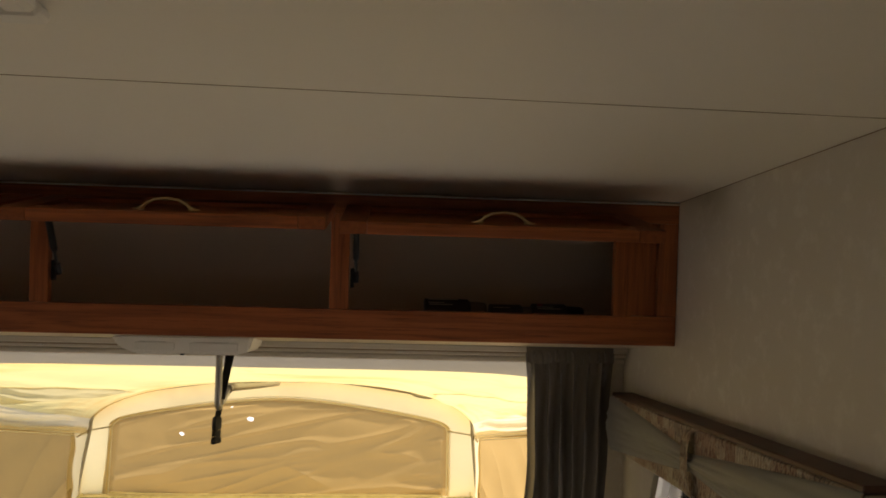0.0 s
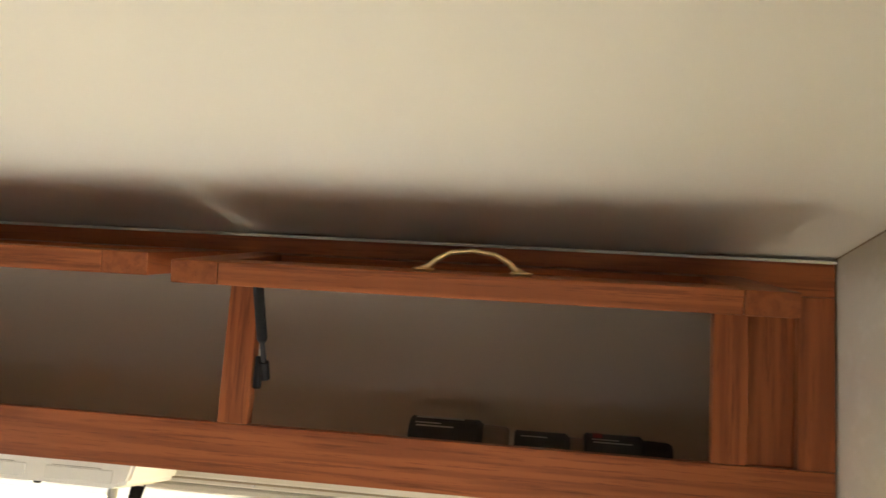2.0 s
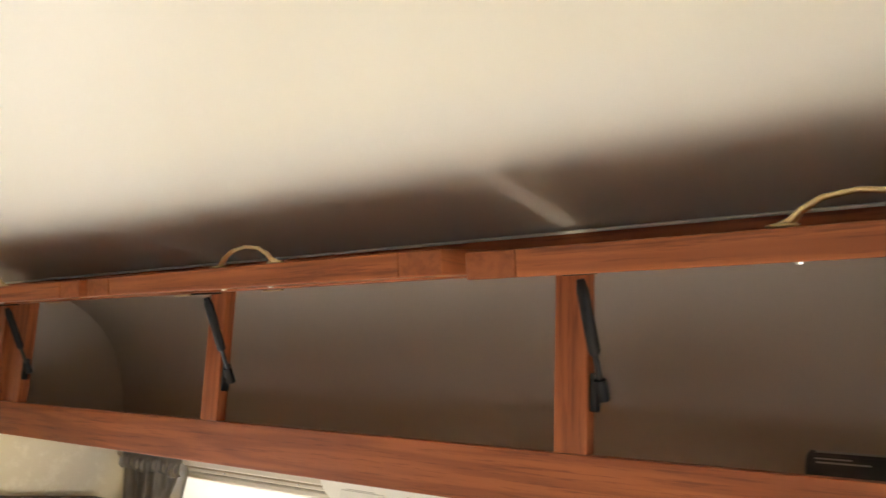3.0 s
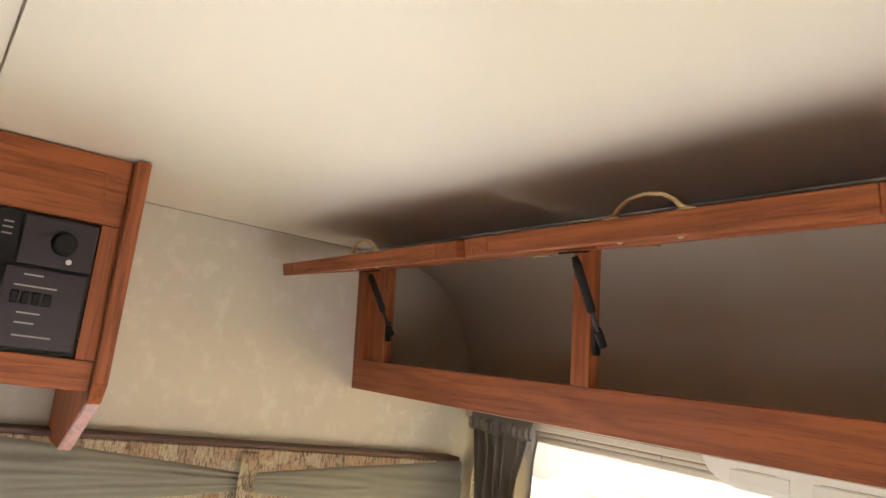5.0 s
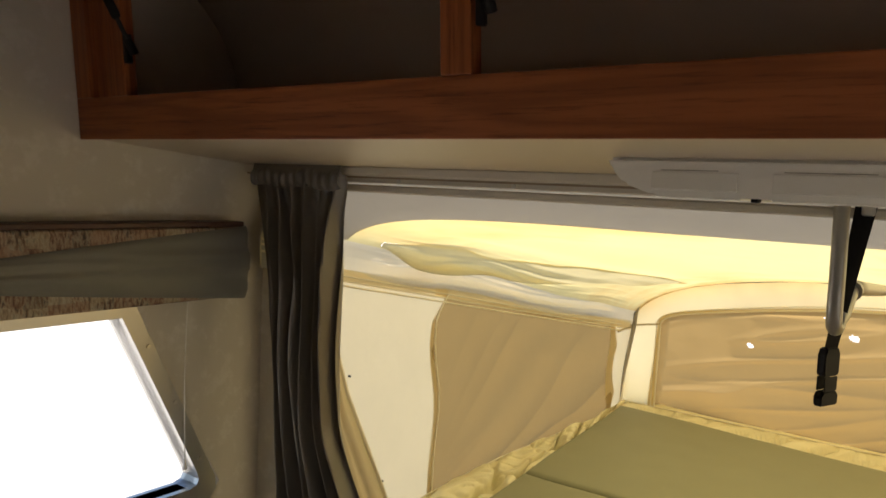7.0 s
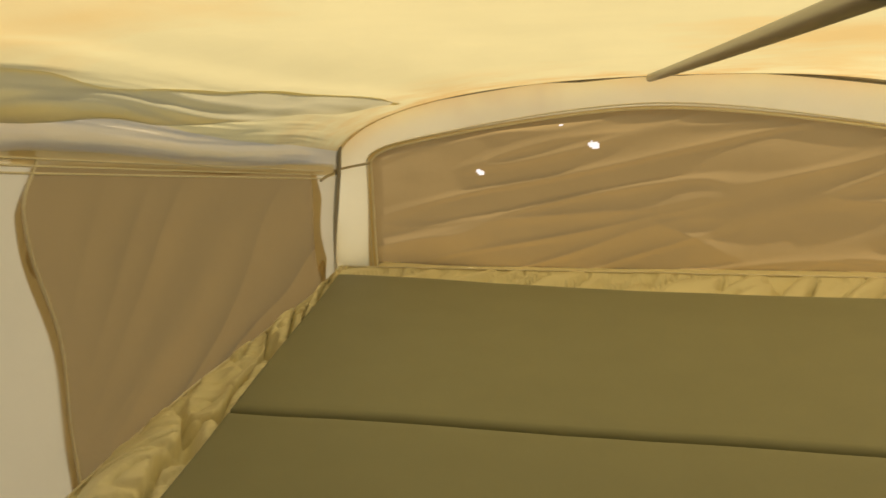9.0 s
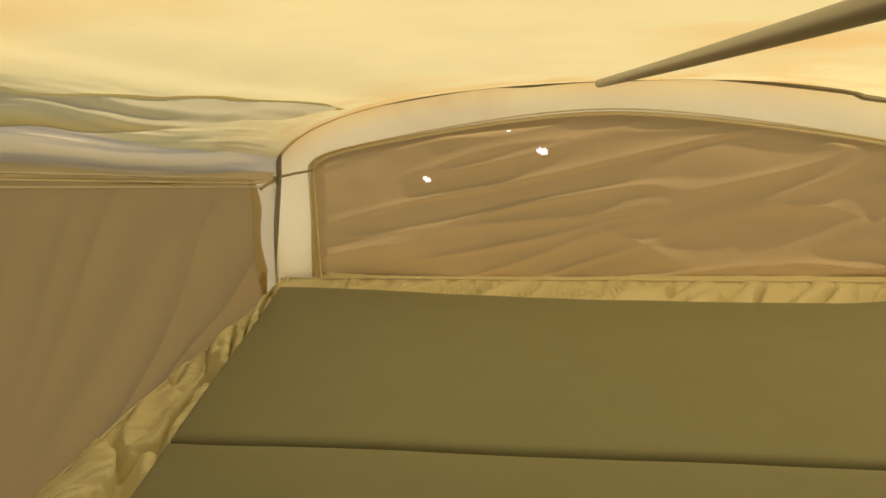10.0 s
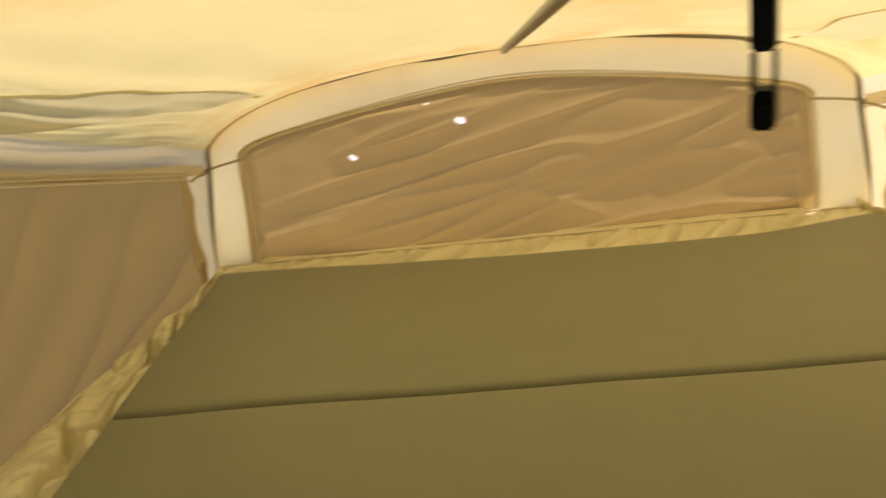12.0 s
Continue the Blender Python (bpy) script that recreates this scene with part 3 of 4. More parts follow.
# ---- curtains ----
def curtain(name, sx, label):
    c = thing(name, (sx * 0.88, 2.13, 1.63), label, "curtain", group="curtains of the bunk opening")

    def f(u, v):
        z = 1.628 - 0.95 * u
        inner = 0.775 + 0.010 * math.sin(u * 5) - 0.022 * smooth01((u - 0.3) / 0.4) - 0.06 * smooth01((u - 0.46) / 0.25)
        outer = 1.003 - (0.055 if sx < 0 else 0.02) * smooth01(u / 0.25) - 0.02 * smooth01((u - 0.3) / 0.4)
        x = outer + (inner - outer) * v
        k = v * 2 * math.pi * 6.2
        amp = 0.009 + 0.019 * smooth01(u / 0.2)
        pinch = 0.006 * math.sin(k * 2.3) * (1 - smooth01((u - 0.02) / 0.06)) * smooth01(u / 0.02)
        y = 2.122 + amp * (0.55 + 0.6 * abs(wob(v * 5, u * 0.8, 6 + sx)) * 2) * math.sin(k + 3.2 * wob(u * 1.6, v * 3, sx) + u * 0.8) + pinch + wob(u * 5, v * 6, 4 + sx, a=0.006)
        x += 0.004 * math.cos(k) + wob(u * 6, v * 4, 9, a=0.004)
        return (sx * x, y, z)
    part("cloth", sheet(f, 70, 90), CURTAIN, c, smooth=True)

    def head(u, v):
        x = 1.003 - 0.228 * v
        k = v * 2 * math.pi * 11 + 1.5 * u + 2 * wob(v * 9, 1, sx)
        pinch = 0.007 * max(0.0, math.sin(k)) ** 0.7 * smooth01((u - 0.3) / 0.25) * smooth01((1.0 - u) / 0.15)
        return (sx * x, 2.114 - pinch - 0.004 * math.sin(u * math.pi), 1.646 - 0.048 * u + 0.003 * math.sin(v * 13))
    part("heading", sheet(head, 18, 200), CURTAIN, c, "gathered heading tape", smooth=True)

    return c


curtain("curtain", -1, "dark grey-green pleated satin curtain tied at the west side")
curtain("curtain", 1, "dark grey-green pleated satin curtain tied at the east side")


# ---- window valances ----
VBOARD = plain("valance_board", (0.095, 0.042, 0.028), (0.065, 0.028, 0.018), 0.5, 60)

def valance(name, sx, label, centre):
    y1, y0 = 2.088, 2 * centre - 2.088
    z0, z1 = 1.384, 1.520
    v = thing(name, (sx * HALF, centre, z0), label, "valance", group="window valances")
    xf, xw = sx * 0.992, sx * 1.046
    part("board", box(min(xf, xw), max(xf, xw), y0, y1, z0 + 0.006, z1, 0.006, seg=3), TAPESTRY, v)

    def sash(u, w):
        y = y0 + (y1 - y0) * u
        s = abs(2 * u - 1)
        half = 0.016 + 0.052 * s ** 0.9
        zc = (z0 + z1) / 2 + 0.002
        z = zc + (w - 0.5) * 2 * half
        puff = 0.010 * math.sin(w * math.pi) ** 0.5 + 0.006 * (1 - 2 * abs(noise.noise(Vector((y * 2.2, w * 5.5 + s, 2 + sx)))) ** 0.6) * math.sin(w * math.pi) + wob(y * 6, w * 3, 5, a=0.002)
        return (xf - sx * (0.001 + puff), y, z)
    part("sash", sheet(sash, 60, 24), SASH, v, "gathered grey-green sash", smooth=True)

    def knot(u, w):
        a = (u - 0.5) * math.pi
        return (xf - sx * (0.002 + 0.016 * math.cos(a)), centre - 0.018 + 0.036 * w + 0.002 * math.sin(u * 9), (z0 + z1) / 2 + 0.062 * math.sin(a))
    part("knot_band", sheet(knot, 14, 4), TAPESTRY, v, smooth=True)
    part("top_board", box(min(xf, xw), max(xf, xw), y0, y1 - 0.003, z1 + 0.0005, z1 + 0.010, 0.002), VBOARD, v, "thin dark wooden top board")
    return v


valance("valance", -1, "tapestry box valance with grey sash over the west window", 1.565)
valance("valance", 1, "tapestry box valance with grey sash over the east window", 1.565)


# ---- stereo cabinet on the west wall ----
sc = thing("stereo_cabinet", (-1.0, 0.75, 1.62), "oak wall cabinet at the ceiling holding a built-in stereo", "cabinet")
XF = -0.70
part("front_top", box(XF - 0.016, XF, 0.25, 1.1975, 1.868, CEIL - 0.002, 0.0015), OAK_Y, sc)
part("front_bottom", box(XF - 0.016, XF, 0.25, 1.1975, 1.622, 1.667, 0.0015), OAK_Y, sc)
part("front_stile", box(XF - 0.016, XF, 1.170, 1.1975, 1.6673, 1.8677, 0.001), OAK_Z, sc)
part("front_stile", box(XF - 0.016, XF, 0.25, 0.80, 1.6673, 1.8677, 0.001), OAK_Z, sc)
for y0, y1, z0, z1 in ((0.82, 1.165, 1.893, 1.895), (0.82, 1.165, 1.945, 1.947), (1.163, 1.165, 1.895, 1.945)):
    part("groove", box(XF - 0.0005, XF + 0.0012, y0, y1, z0, z1), OAK_Y, sc)
part("end_panel", prism([(-1.048, CEIL - 0.001), (-0.676, CEIL - 0.001), (-0.680, 1.635), (-0.705, 1.605), (-0.880, 1.512), (-1.048, 1.512)], 'y', 1.198, 1.219, 0.002), OAK_Z, sc, "oak end panel with a tapered foot")
part("bottom_panel", box(-1.048, XF - 0.0165, 0.25, 1.1975, 1.630, 1.642), UNDER, sc)
part("far_panel", box(-1.048, XF - 0.0165, 0.23, 0.249, 1.622, CEIL - 0.002), OAK_Z, sc)
st = thing("stereo", (XF, 0.982, 1.67), "black built-in stereo with a tape door and small buttons", "stereo")
part("body", box(XF - 0.12, XF + 0.006, 0.802, 1.186, 1.669, 1.866, 0.003, seg=2), BLACK, st)
STEREO2 = plain("stereo_panel", (0.016, 0.010, 0.014), (0.026, 0.016, 0.022), 0.45, 80)
part("dial_panel", box(XF + 0.0065, XF + 0.014, 1.085, 1.184, 1.792, 1.862, 0.003, seg=2), STEREO2, st)
part("lower_panel", box(XF + 0.0065, XF + 0.010, 1.075, 1.182, 1.674, 1.787, 0.003, seg=2), STEREO2, st)
part("knob", tube([(XF + 0.014, 1.142, 1.828), (XF + 0.026, 1.142, 1.828), (XF + 0.028, 1.142, 1.828)], [0.018, 0.016, 0.013], 24), BLACK, st, "round black knob")
part("small_knob", tube([(XF + 0.014, 1.152, 1.803), (XF + 0.017, 1.152, 1.803)], 0.004, 12), SCREW, st)
tape_door = part("tape_door", box(XF + 0.0065, XF + 0.012, 0.96, 1.055, 1.70, 1.785, 0.004, seg=2), BLACK, st)
part("tape_window", box(XF + 0.0122, XF + 0.0135, 0.972, 1.043, 1.715, 1.772, 0.001), STEREO2, tape_door)
PRINT = plain("stereo_print", (0.42, 0.38, 0.38), (0.30, 0.27, 0.28), 0.5, 300)
for z in (1.846, 1.838, 1.829):
    for i in range(5):
        part("print", box(XF + 0.0061, XF + 0.0069, 0.985 + i * 0.019, 0.998 + i * 0.019, z, z + 0.0022), PRINT, st)
for i in range(4):
    part("button", box(XF + 0.0101, XF + 0.014, 1.088 + i * 0.014, 1.098 + i * 0.014, 1.735, 1.753, 0.001), BLACK, st)
for y0, y1, z in ((1.10, 1.125, 1.776), (1.09, 1.145, 1.760), (1.10, 1.13, 1.722), (1.10, 1.125, 1.708), (1.10, 1.15, 1.69)):
    part("print", box(XF + 0.0101, XF + 0.0108, y0, y1, z, z + 0.0022), PRINT, st)

for piece in st.children_recursive:
    piece.matrix_basis = pose(0, -0.018, 0) if piece.parent is st else piece.matrix_basis

# ---- ceiling vent ----
vent = thing("ceiling_vent", (-0.075, 0.613, CEIL), "white plastic roof vent with a raised rim", "vent")
bm = bmesh.new()
for a in ((-0.275, 0.125, 0.778, 0.805), (-0.275, 0.125, 0.405, 0.432), (-0.275, -0.248, 0.432, 0.778), (0.098, 0.125, 0.432, 0.778)):
    box(*a, CEIL - 0.014, CEIL - 0.0005, 0.004, bm=bm)
part("rim", bm, WHITE, vent)
part("lid", box(-0.247, 0.097, 0.433, 0.777, CEIL - 0.006, CEIL - 0.0008), LENS, vent, "frosted lid")


# ---- tent ----
BED_Z = 0.862
tent = thing("tent_bunk", (0, 3.0, 0.75), "cream canvas tent end of a hybrid trailer with brown window flaps", "tent")
AX, AW = -0.062, 0.915          # arch centre and half width


def bed_back(x):
    return 3.735 - 0.085 * smooth01((x + 0.95) / 0.9) * smooth01((0.86 - x) / 0.4)


def bed_side(y):
    """How far west the mattress reaches at y."""
    return 0.815 + 0.105 * (y - 2.63)


def seam_z(y):
    return 1.44 - (y - 2.2) * 0.188


def top_z(y):
    if y < 2.36:
        return 1.553 + 0.20 * (1 - smooth01((y - 2.17) / 0.19) ** 0.8)
    return 1.553 - (y - 2.36) * 0.121


def side_lim(y, sx):
    """Half width of the tent at y on the west (-1) or east (1) side."""
    k = smooth01((y - 2.2) / 1.65)
    return 1.0 * (1 - k) + (AW + sx * AX) * k + 0.028 * math.sin(math.pi * k)


def between(y, stops):
    for (a, p), (b, q) in zip(stops, stops[1:]):
        if y <= b:
            return p + (q - p) * smooth01((y - a) / (b - a))
    return stops[-1][1]


FOLD_LOW = ((2.3, 0.52), (2.77, 0.43), (3.0, 0.47), (3.23, 0.55), (3.47, 0.65), (3.86, 0.74))
FOLD_HIGH = ((2.3, 0.74), (2.73, 0.69), (2.88, 0.64), (3.1, 0.72), (3.25, 0.785), (3.36, 0.765), (3.5, 0.79), (3.86, 0.78))


def fold_span(y, sg):
    """Lower and upper edge of the long fold of spare roof cloth, and how full it is."""
    yy = y - (0.07 if sg > 0 else 0.0)
    lo, hi = between(yy, FOLD_LOW) + 0.02 * wob(y * 6, 1, sg), between(yy, FOLD_HIGH) + 0.03 * wob(y * 5, 2, sg)
    size = smooth01((yy - 2.44) / 0.16) * smooth01((3.76 - yy) / 0.3)
    mid = (lo + hi) / 2
    return mid + (lo - mid) * (0.25 + 0.75 * size), mid + (hi - mid) * (0.25 + 0.75 * size), size


def roof_at(y, v, flat=1.0):
    w = 2 * v - 1
    return roof_point(y, math.sin(math.pi / 2 * abs(w)) ** 0.8, -1 if w < 0 else 1, flat)


def rise(y, a):
    k = smooth01((y - 2.2) / 1.6)
    return max(0.0, 1 - a ** (2.4 + 4.4 * (1 - k))) ** (0.42 - 0.15 * (1 - k))


def reach(y, h):
    k = smooth01((y - 2.2) / 1.6)
    return max(0.0, 1 - h ** (1 / (0.42 - 0.15 * (1 - k)))) ** (1 / (2.4 + 4.4 * (1 - k)))


def roof_point(y, a, sg, flat=1.0):
    """The roof cloth at y, the share a of the way from the ridge to the side."""
    x = (side_lim(min(y, 3.85), sg) + 0.003) * a * sg
    zt, zs = top_z(y), seam_z(y) - 0.012
    h = rise(y, a)
    z = zs + (zt - zs) * h
    u = (y - 2.2) / 1.7
    fade = math.sin(math.pi * max(0, min(1, u * 1.02))) ** 0.6 * flat
    # slack cloth sags into long soft rolls along the sides
    bul = 0.0
    for c, amp, up, down, seed in ((0.90 - 0.04 * u, 0.035, 0.08, 0.06, 1), (0.20, 0.030, 0.08, 0.07, 9)):
        d = h - c - 0.05 * wob(u * 3.1, seed, sg)
        d /= up if d > 0 else down
        bul += amp * (0.85 + 0.5 * wob(u * 3.3, seed + 2, sg)) * math.exp(-d * d)
    bul += (0.008 * wob(y * 2.6, h * 13, 3 + sg) + 0.004 * wob(y * 4.5 + h * 6, h * 26, 5 + sg)) * smooth01((0.8 - h) / 0.1)
    bul *= fade * smooth01(h / 0.06) * smooth01((1.0 - u) / 0.2)
    x -= sg * bul
    z -= bul * 0.35
    z += wob(x * 1.6, y * 2.2, 2, a=0.014) * fade + wob(x * 7, y * 7, 6, a=0.004) * fade
    return (x, y, z)


def strip_end(v):
    a = abs(2 * v - 1)
    return 2.352 - 0.22 * smooth01((a - 0.84) / 0.15) + 0.012 * wob(v * 7, 2, 4)


def roof_sheet(v0, v1, n):
    def f(u, t):
        v = v0 + (v1 - v0) * t
        y = strip_end(v) + (3.975 - strip_end(v)) * u
        return roof_at(y, v, smooth01((y - 2.352) / 0.26))

    def open_for_fold(u, t):
        v = v0 + (v1 - v0) * t
        y = strip_end(v) + (3.975 - strip_end(v)) * u
        w = 2 * v - 1
        sg = -1 if w < 0 else 1
        lo, hi, size = fold_span(y, sg)
        m = (hi - lo) * 0.06
        return size > 0.06 and lo + m < rise(y, math.sin(math.pi / 2 * abs(w)) ** 0.8) < hi - m
    return sheet(f, 230, n, open_for_fold)


def slack_fold(sg):
    """The hanging fold itself, one layer of cloth with a sharp lower lip."""
    def f(u, v):
        y = 2.46 + 1.30 * u + (0.07 if sg > 0 else 0.0)
        lo, hi, size = fold_span(y, sg)
        p = Vector(roof_point(y, reach(y, hi + (lo - hi) * v), sg, smooth01((y - 2.352) / 0.26)))
        bulge = 0.036 * size * (0.8 + 0.2 * math.sin(y * 5.2) + 0.5 * wob(y * 4, 3, sg))
        shape = 1.2 * v ** 1.1 * (1 - smooth01((v - 0.84) / 0.16)) + 0.14 * wob(y * 9, v * 2.5, 7) * math.sin(math.pi * v)
        return p + Vector((-sg * 0.62, 0, -0.78)) * (bulge * shape + 0.0015)
    return sheet(f, 120, 30)


part("roof_canvas", roof_sheet(0.072, 0.928, 540), ROOF_CLOTH, tent, "sun-yellowed cream roof canvas", smooth=True)
for v0, v1 in ((0.0, 0.072), (0.928, 1.0)):
    part("side_band", roof_sheet(v0, v1, 30), BANDW_CLOTH, tent, "slack white canvas band", smooth=True)
part("header_flap", sheet(lambda u, v: roof_at(2.235 + (strip_end(v) - 2.231) * u, v, smooth01((2.235 + (strip_end(v) - 2.231) * u - 2.352) / 0.26)), 40, 380), BAND_CLOTH, tent, "grey vinyl strip joining the canvas to the trailer", smooth=True)

part("slack_fold", slack_fold(-1), ROLL_CLOTH, tent, "hanging grey-cream fold of slack roof canvas", smooth=True)
part("slack_fold", slack_fold(1), ROLL_CLOTH, tent, "hanging grey-cream fold of slack roof canvas", smooth=True)


def crown(s, top, slope, base, soft):
    """A flat pitched arch with tight shoulders, s from -1 to 1."""
    a = abs(s)
    return base + (top - slope * ((a * a + 0.04) ** 0.675 - 0.114) - base) * max(0.0, 1 - a ** soft) ** 0.5


def arch(s):
    """Outer edge of the back wall, s from -1 to 1."""
    return AX + AW * s, crown(s, 1.364, 0.125, 1.14, 50)


def turn_in(t):
    """From one shoulder to the other, closer set where the edge bends."""
    return -math.cos(math.pi * (t - 0.2) / 0.6)


def outer(t):
    """Along the back wall's outer edge: up the west leg, over the arch, down the east leg."""
    if t < 0.2:
        return (AX - AW - 0.03 * (1 - t / 0.2), 0.765 + (1.14 - 0.765) * t / 0.2)
    if t > 0.8:
        return (AX + AW + 0.03 * (t - 0.8) / 0.2, 0.765 + (1.14 - 0.765) * (1 - t) / 0.2)
    return arch(turn_in(t))


def inner(t):
    """Edge of the window in the back wall."""
    if t < 0.2:
        k = t / 0.2
        return (-0.852 - 0.018 * k, 0.838 + 0.30 * k)
    if t > 0.8:
        k = (1 - t) / 0.2
        return (0.716 + 0.002 * k, 0.838 + 0.30 * k)
    s = turn_in(t)
    return (-0.076 + 0.794 * s, crown(s, 1.280, 0.115, 1.138, 26))


def wall_y(z):
    return 3.865 + 0.06 * smooth01((z - 0.8) / 0.4)


def ring_f(u, v):
    a, b = outer(u), inner(u)
    v = v * 1.35 - 0.35
    x, z = a[0] + (b[0] - a[0]) * v, a[1] + (b[1] - a[1]) * v
    return (x, wall_y(z) + wob(x * 5, z * 7, 1, a=0.006) * math.sin(math.pi * v), z)


part("back_wall", sheet(ring_f, 140, 12), SIDE_CLOTH, tent, "cream canvas end wall", smooth=True)
for off in (0.0, 0.014):
    def cord_at(t, off=off):
        x, z = inner(t)
        cx, cz = -0.1, 1.0
        d = Vector((x - cx, (z - cz) * 2.2)).normalized() * off
        return (x + d.x, wall_y(z) - 0.003, z + d.y)
    part("piping", tube([cord_at(i / 90) for i in range(91)], 0.0022 if off else 0.0035, 6), PIPING, tent)

HOLES = ((-0.551, 1.109, 0.0115), (-0.233, 1.181, 0.0155), (-0.324, 1.237, 0.0065))


def back_flap(u, v):
    x = -0.880 + 1.607 * u
    top = crown(max(-1.0, min(1.0, (x + 0.076) / 0.806)), 1.287, 0.115, 1.145, 26)
    z = 0.735 + (top - 0.735) * v
    q = z - 0.10 * x
    # narrow creases that run nearly level and fade in and out
    ridge = max(0.0, 1 - 3.4 * abs(noise.noise(Vector((x * 1.1 + 2, q * 7.5 + 0.5 * wob(x * 3, z * 4, 9), 7))))) ** 1.5
    thin = max(0.0, 1 - 4 * abs(noise.noise(Vector((x * 1.9, (q - 0.10 * x) * 12, 3))))) ** 1.5
    keep = smooth01(0.5 + 1.6 * wob(x * 1.7, z * 3, 15))
    w = 0.021 * ridge * keep + 0.009 * thin * (1 - 0.6 * keep) + wob(x * 1.1 + z, z * 7 + x, 7, a=0.010) + wob(x * 7, z * 11, 11, a=0.003)
    near = smooth01((top - z) / 0.035) * smooth01((x + 0.878) / 0.035) * smooth01((0.724 - x) / 0.035)
    return (x, wall_y(z) + 0.002 + (0.02 + w) * near, z)


def in_hole(u, v):
    x, _, z = back_flap(u, v)
    return any(((x - hx) * 0.85 + (z - hz) * -0.4) ** 2 + (((z - hz) + 0.3 * (x - hx)) * 1.6) ** 2 < r * r for hx, hz, r in HOLES)


part("back_flap", sheet(back_flap, 420, 120, in_hole), FLAP_CLOTH, tent, "brown window flap with three small holes", smooth=True)
def tent_side(sx):
    def xx(y, z):
        return side_lim(y, sx)

    def panel(y_lo, y_hi, z_lo, z_hi, n, m, amp, seed, push=0.0, folds=False):
        """A cloth panel between two lines y_lo(v), y_hi(v) and two heights by y."""
        def f(u, v):
            y = y_lo(v) + (y_hi(v) - y_lo(v)) * u
            z = z_lo(y) + (z_hi(y) - z_lo(y)) * v
            w = wob(y * 3, z * 4, seed, a=amp) + wob((y + z) * 6, (y - z) * 3, seed + 3, a=amp * 0.6)
            if folds:
                # folds fan out from the lower front corner
                ang = math.atan2(z - 0.72, y - 2.55)
                ridge = 1 - 2 * abs(noise.noise(Vector((ang * 5.2 + 0.6 * wob(y * 2, z * 2, 8), (y - 2.5) * 0.7, 4)))) ** 0.75
                w += 0.022 * ridge * smooth01((y - 2.7) / 0.6) * smooth01((3.80 - y) / 0.14) * smooth01((seam_z(y) - z) / 0.15) - 0.008 * math.sin(math.pi * u) * math.sin(math.pi * v)
            return (sx * (xx(y, z) + push + w), y, z)
        return sheet(f, n, m)

    def win_top(y):
        return seam_z(y) - 0.012

    def win_left(v):
        return 2.712 + 0.03 * v + 0.018 * math.sin(v * 5) + 0.007 * math.sin(v * 13 + 1) + 0.04 * smooth01((v - 0.86) / 0.14)
    bottom = lambda y: 0.742
    part("side_canvas", panel(lambda v: 2.225, win_left, lambda y: 0.742, lambda y: seam_z(y) + 0.015, 34, 40, 0.0035, 21), PANEL_CLOTH, tent, "cream side canvas", smooth=True)
    part("side_canvas", panel(lambda v: 2.715, lambda v: 3.90, win_top, lambda y: seam_z(y) + 0.02, 50, 3, 0.002, 25), PANEL_CLOTH, tent, smooth=True)
    part("side_canvas", panel(lambda v: 3.715 + 0.012 * math.sin(v * 9) * v, lambda v: 3.90, bottom, win_top, 6, 40, 0.003, 27), PANEL_CLOTH, tent, smooth=True)
    part("side_flap", panel(lambda v: win_left(v) - 0.016, lambda v: 3.787 - 0.026 * abs(math.sin(v * 7.2 + 0.4)), lambda y: 0.738, lambda y: seam_z(y) - 0.006, 120, 90, 0.003, 31, 0.002, True), FLAP_CLOTH, tent, "brown side window flap", smooth=True)
    for dz in (0.0, -0.011, -0.022):
        part("piping", tube([(sx * (xx(y, 1.3) - 0.004), y, seam_z(y) + dz) for y in [2.23 + i * 0.0525 for i in range(31)]], 0.0022, 6), PIPING, tent)
    part("piping", tube([(sx * (xx(2.73, 1) - 0.004), win_left(v / 30), 0.742 + (seam_z(2.73) + 0.013 - 0.742) * v / 30) for v in range(30)], 0.0024, 6), PIPING, tent)
    # sloping edge strip where the canvas folds back to the trailer
    edge = [Vector((sx * 0.975, 2.262, 1.46)), Vector((sx * 0.985, 2.31, 1.31)), Vector((sx * 0.988, 2.372, 1.15)), Vector((sx * 0.98, 2.548, 0.80))]

    def along(t):
        t = min(t * 3, 2.999)
        i = int(t)
        return edge[i].lerp(edge[i + 1], t - i)
    part("edge_cord", tube([along(i / 30) for i in range(31)], 0.006, 8), PIPING, tent, "corded edge of the side canvas", smooth=True)

    def edge_fold(u, v):
        p = along(u)
        q = Vector((sx * 0.955, 2.24, 1.44 - 0.66 * u))
        m = p.lerp(q, v)
        return (m.x - sx * (0.022 * abs(math.sin(v * 9 + 1.5 * u)) ** 0.7 + 0.006 * math.sin(v * 31 + 4 * u)) * math.sin(math.pi * v), m.y, m.z)
    part("edge_fold", sheet(edge_fold, 40, 60), EDGE_CLOTH, tent, "folded canvas edge", smooth=True)

    # ruffled skirt that tucks down between the wall and the mattress
    def top_line(y):
        return 0.826 - 0.012 * (3.87 - y) / 1.24 + 0.007 * wob(y * 5, 4, sx)

    def skirt(u, v):
        y = 2.63 + 1.24 * u
        xo, xi = xx(y, 0.9) - 0.004, bed_side(y) - 0.004 if sx < 0 else 0.826
        x = xo + (xi - xo) * v
        z = top_line(y) + (0.838 - top_line(y)) * v
        k = math.sin(math.pi * min(1, 0.05 + v * 0.72)) ** 0.8
        n1, n2 = noise.noise(Vector((y * 9 + 2.2 * v, v * 1.3, 2 + sx))), noise.noise(Vector((y * 21 - 3 * v, v * 2, 6)))
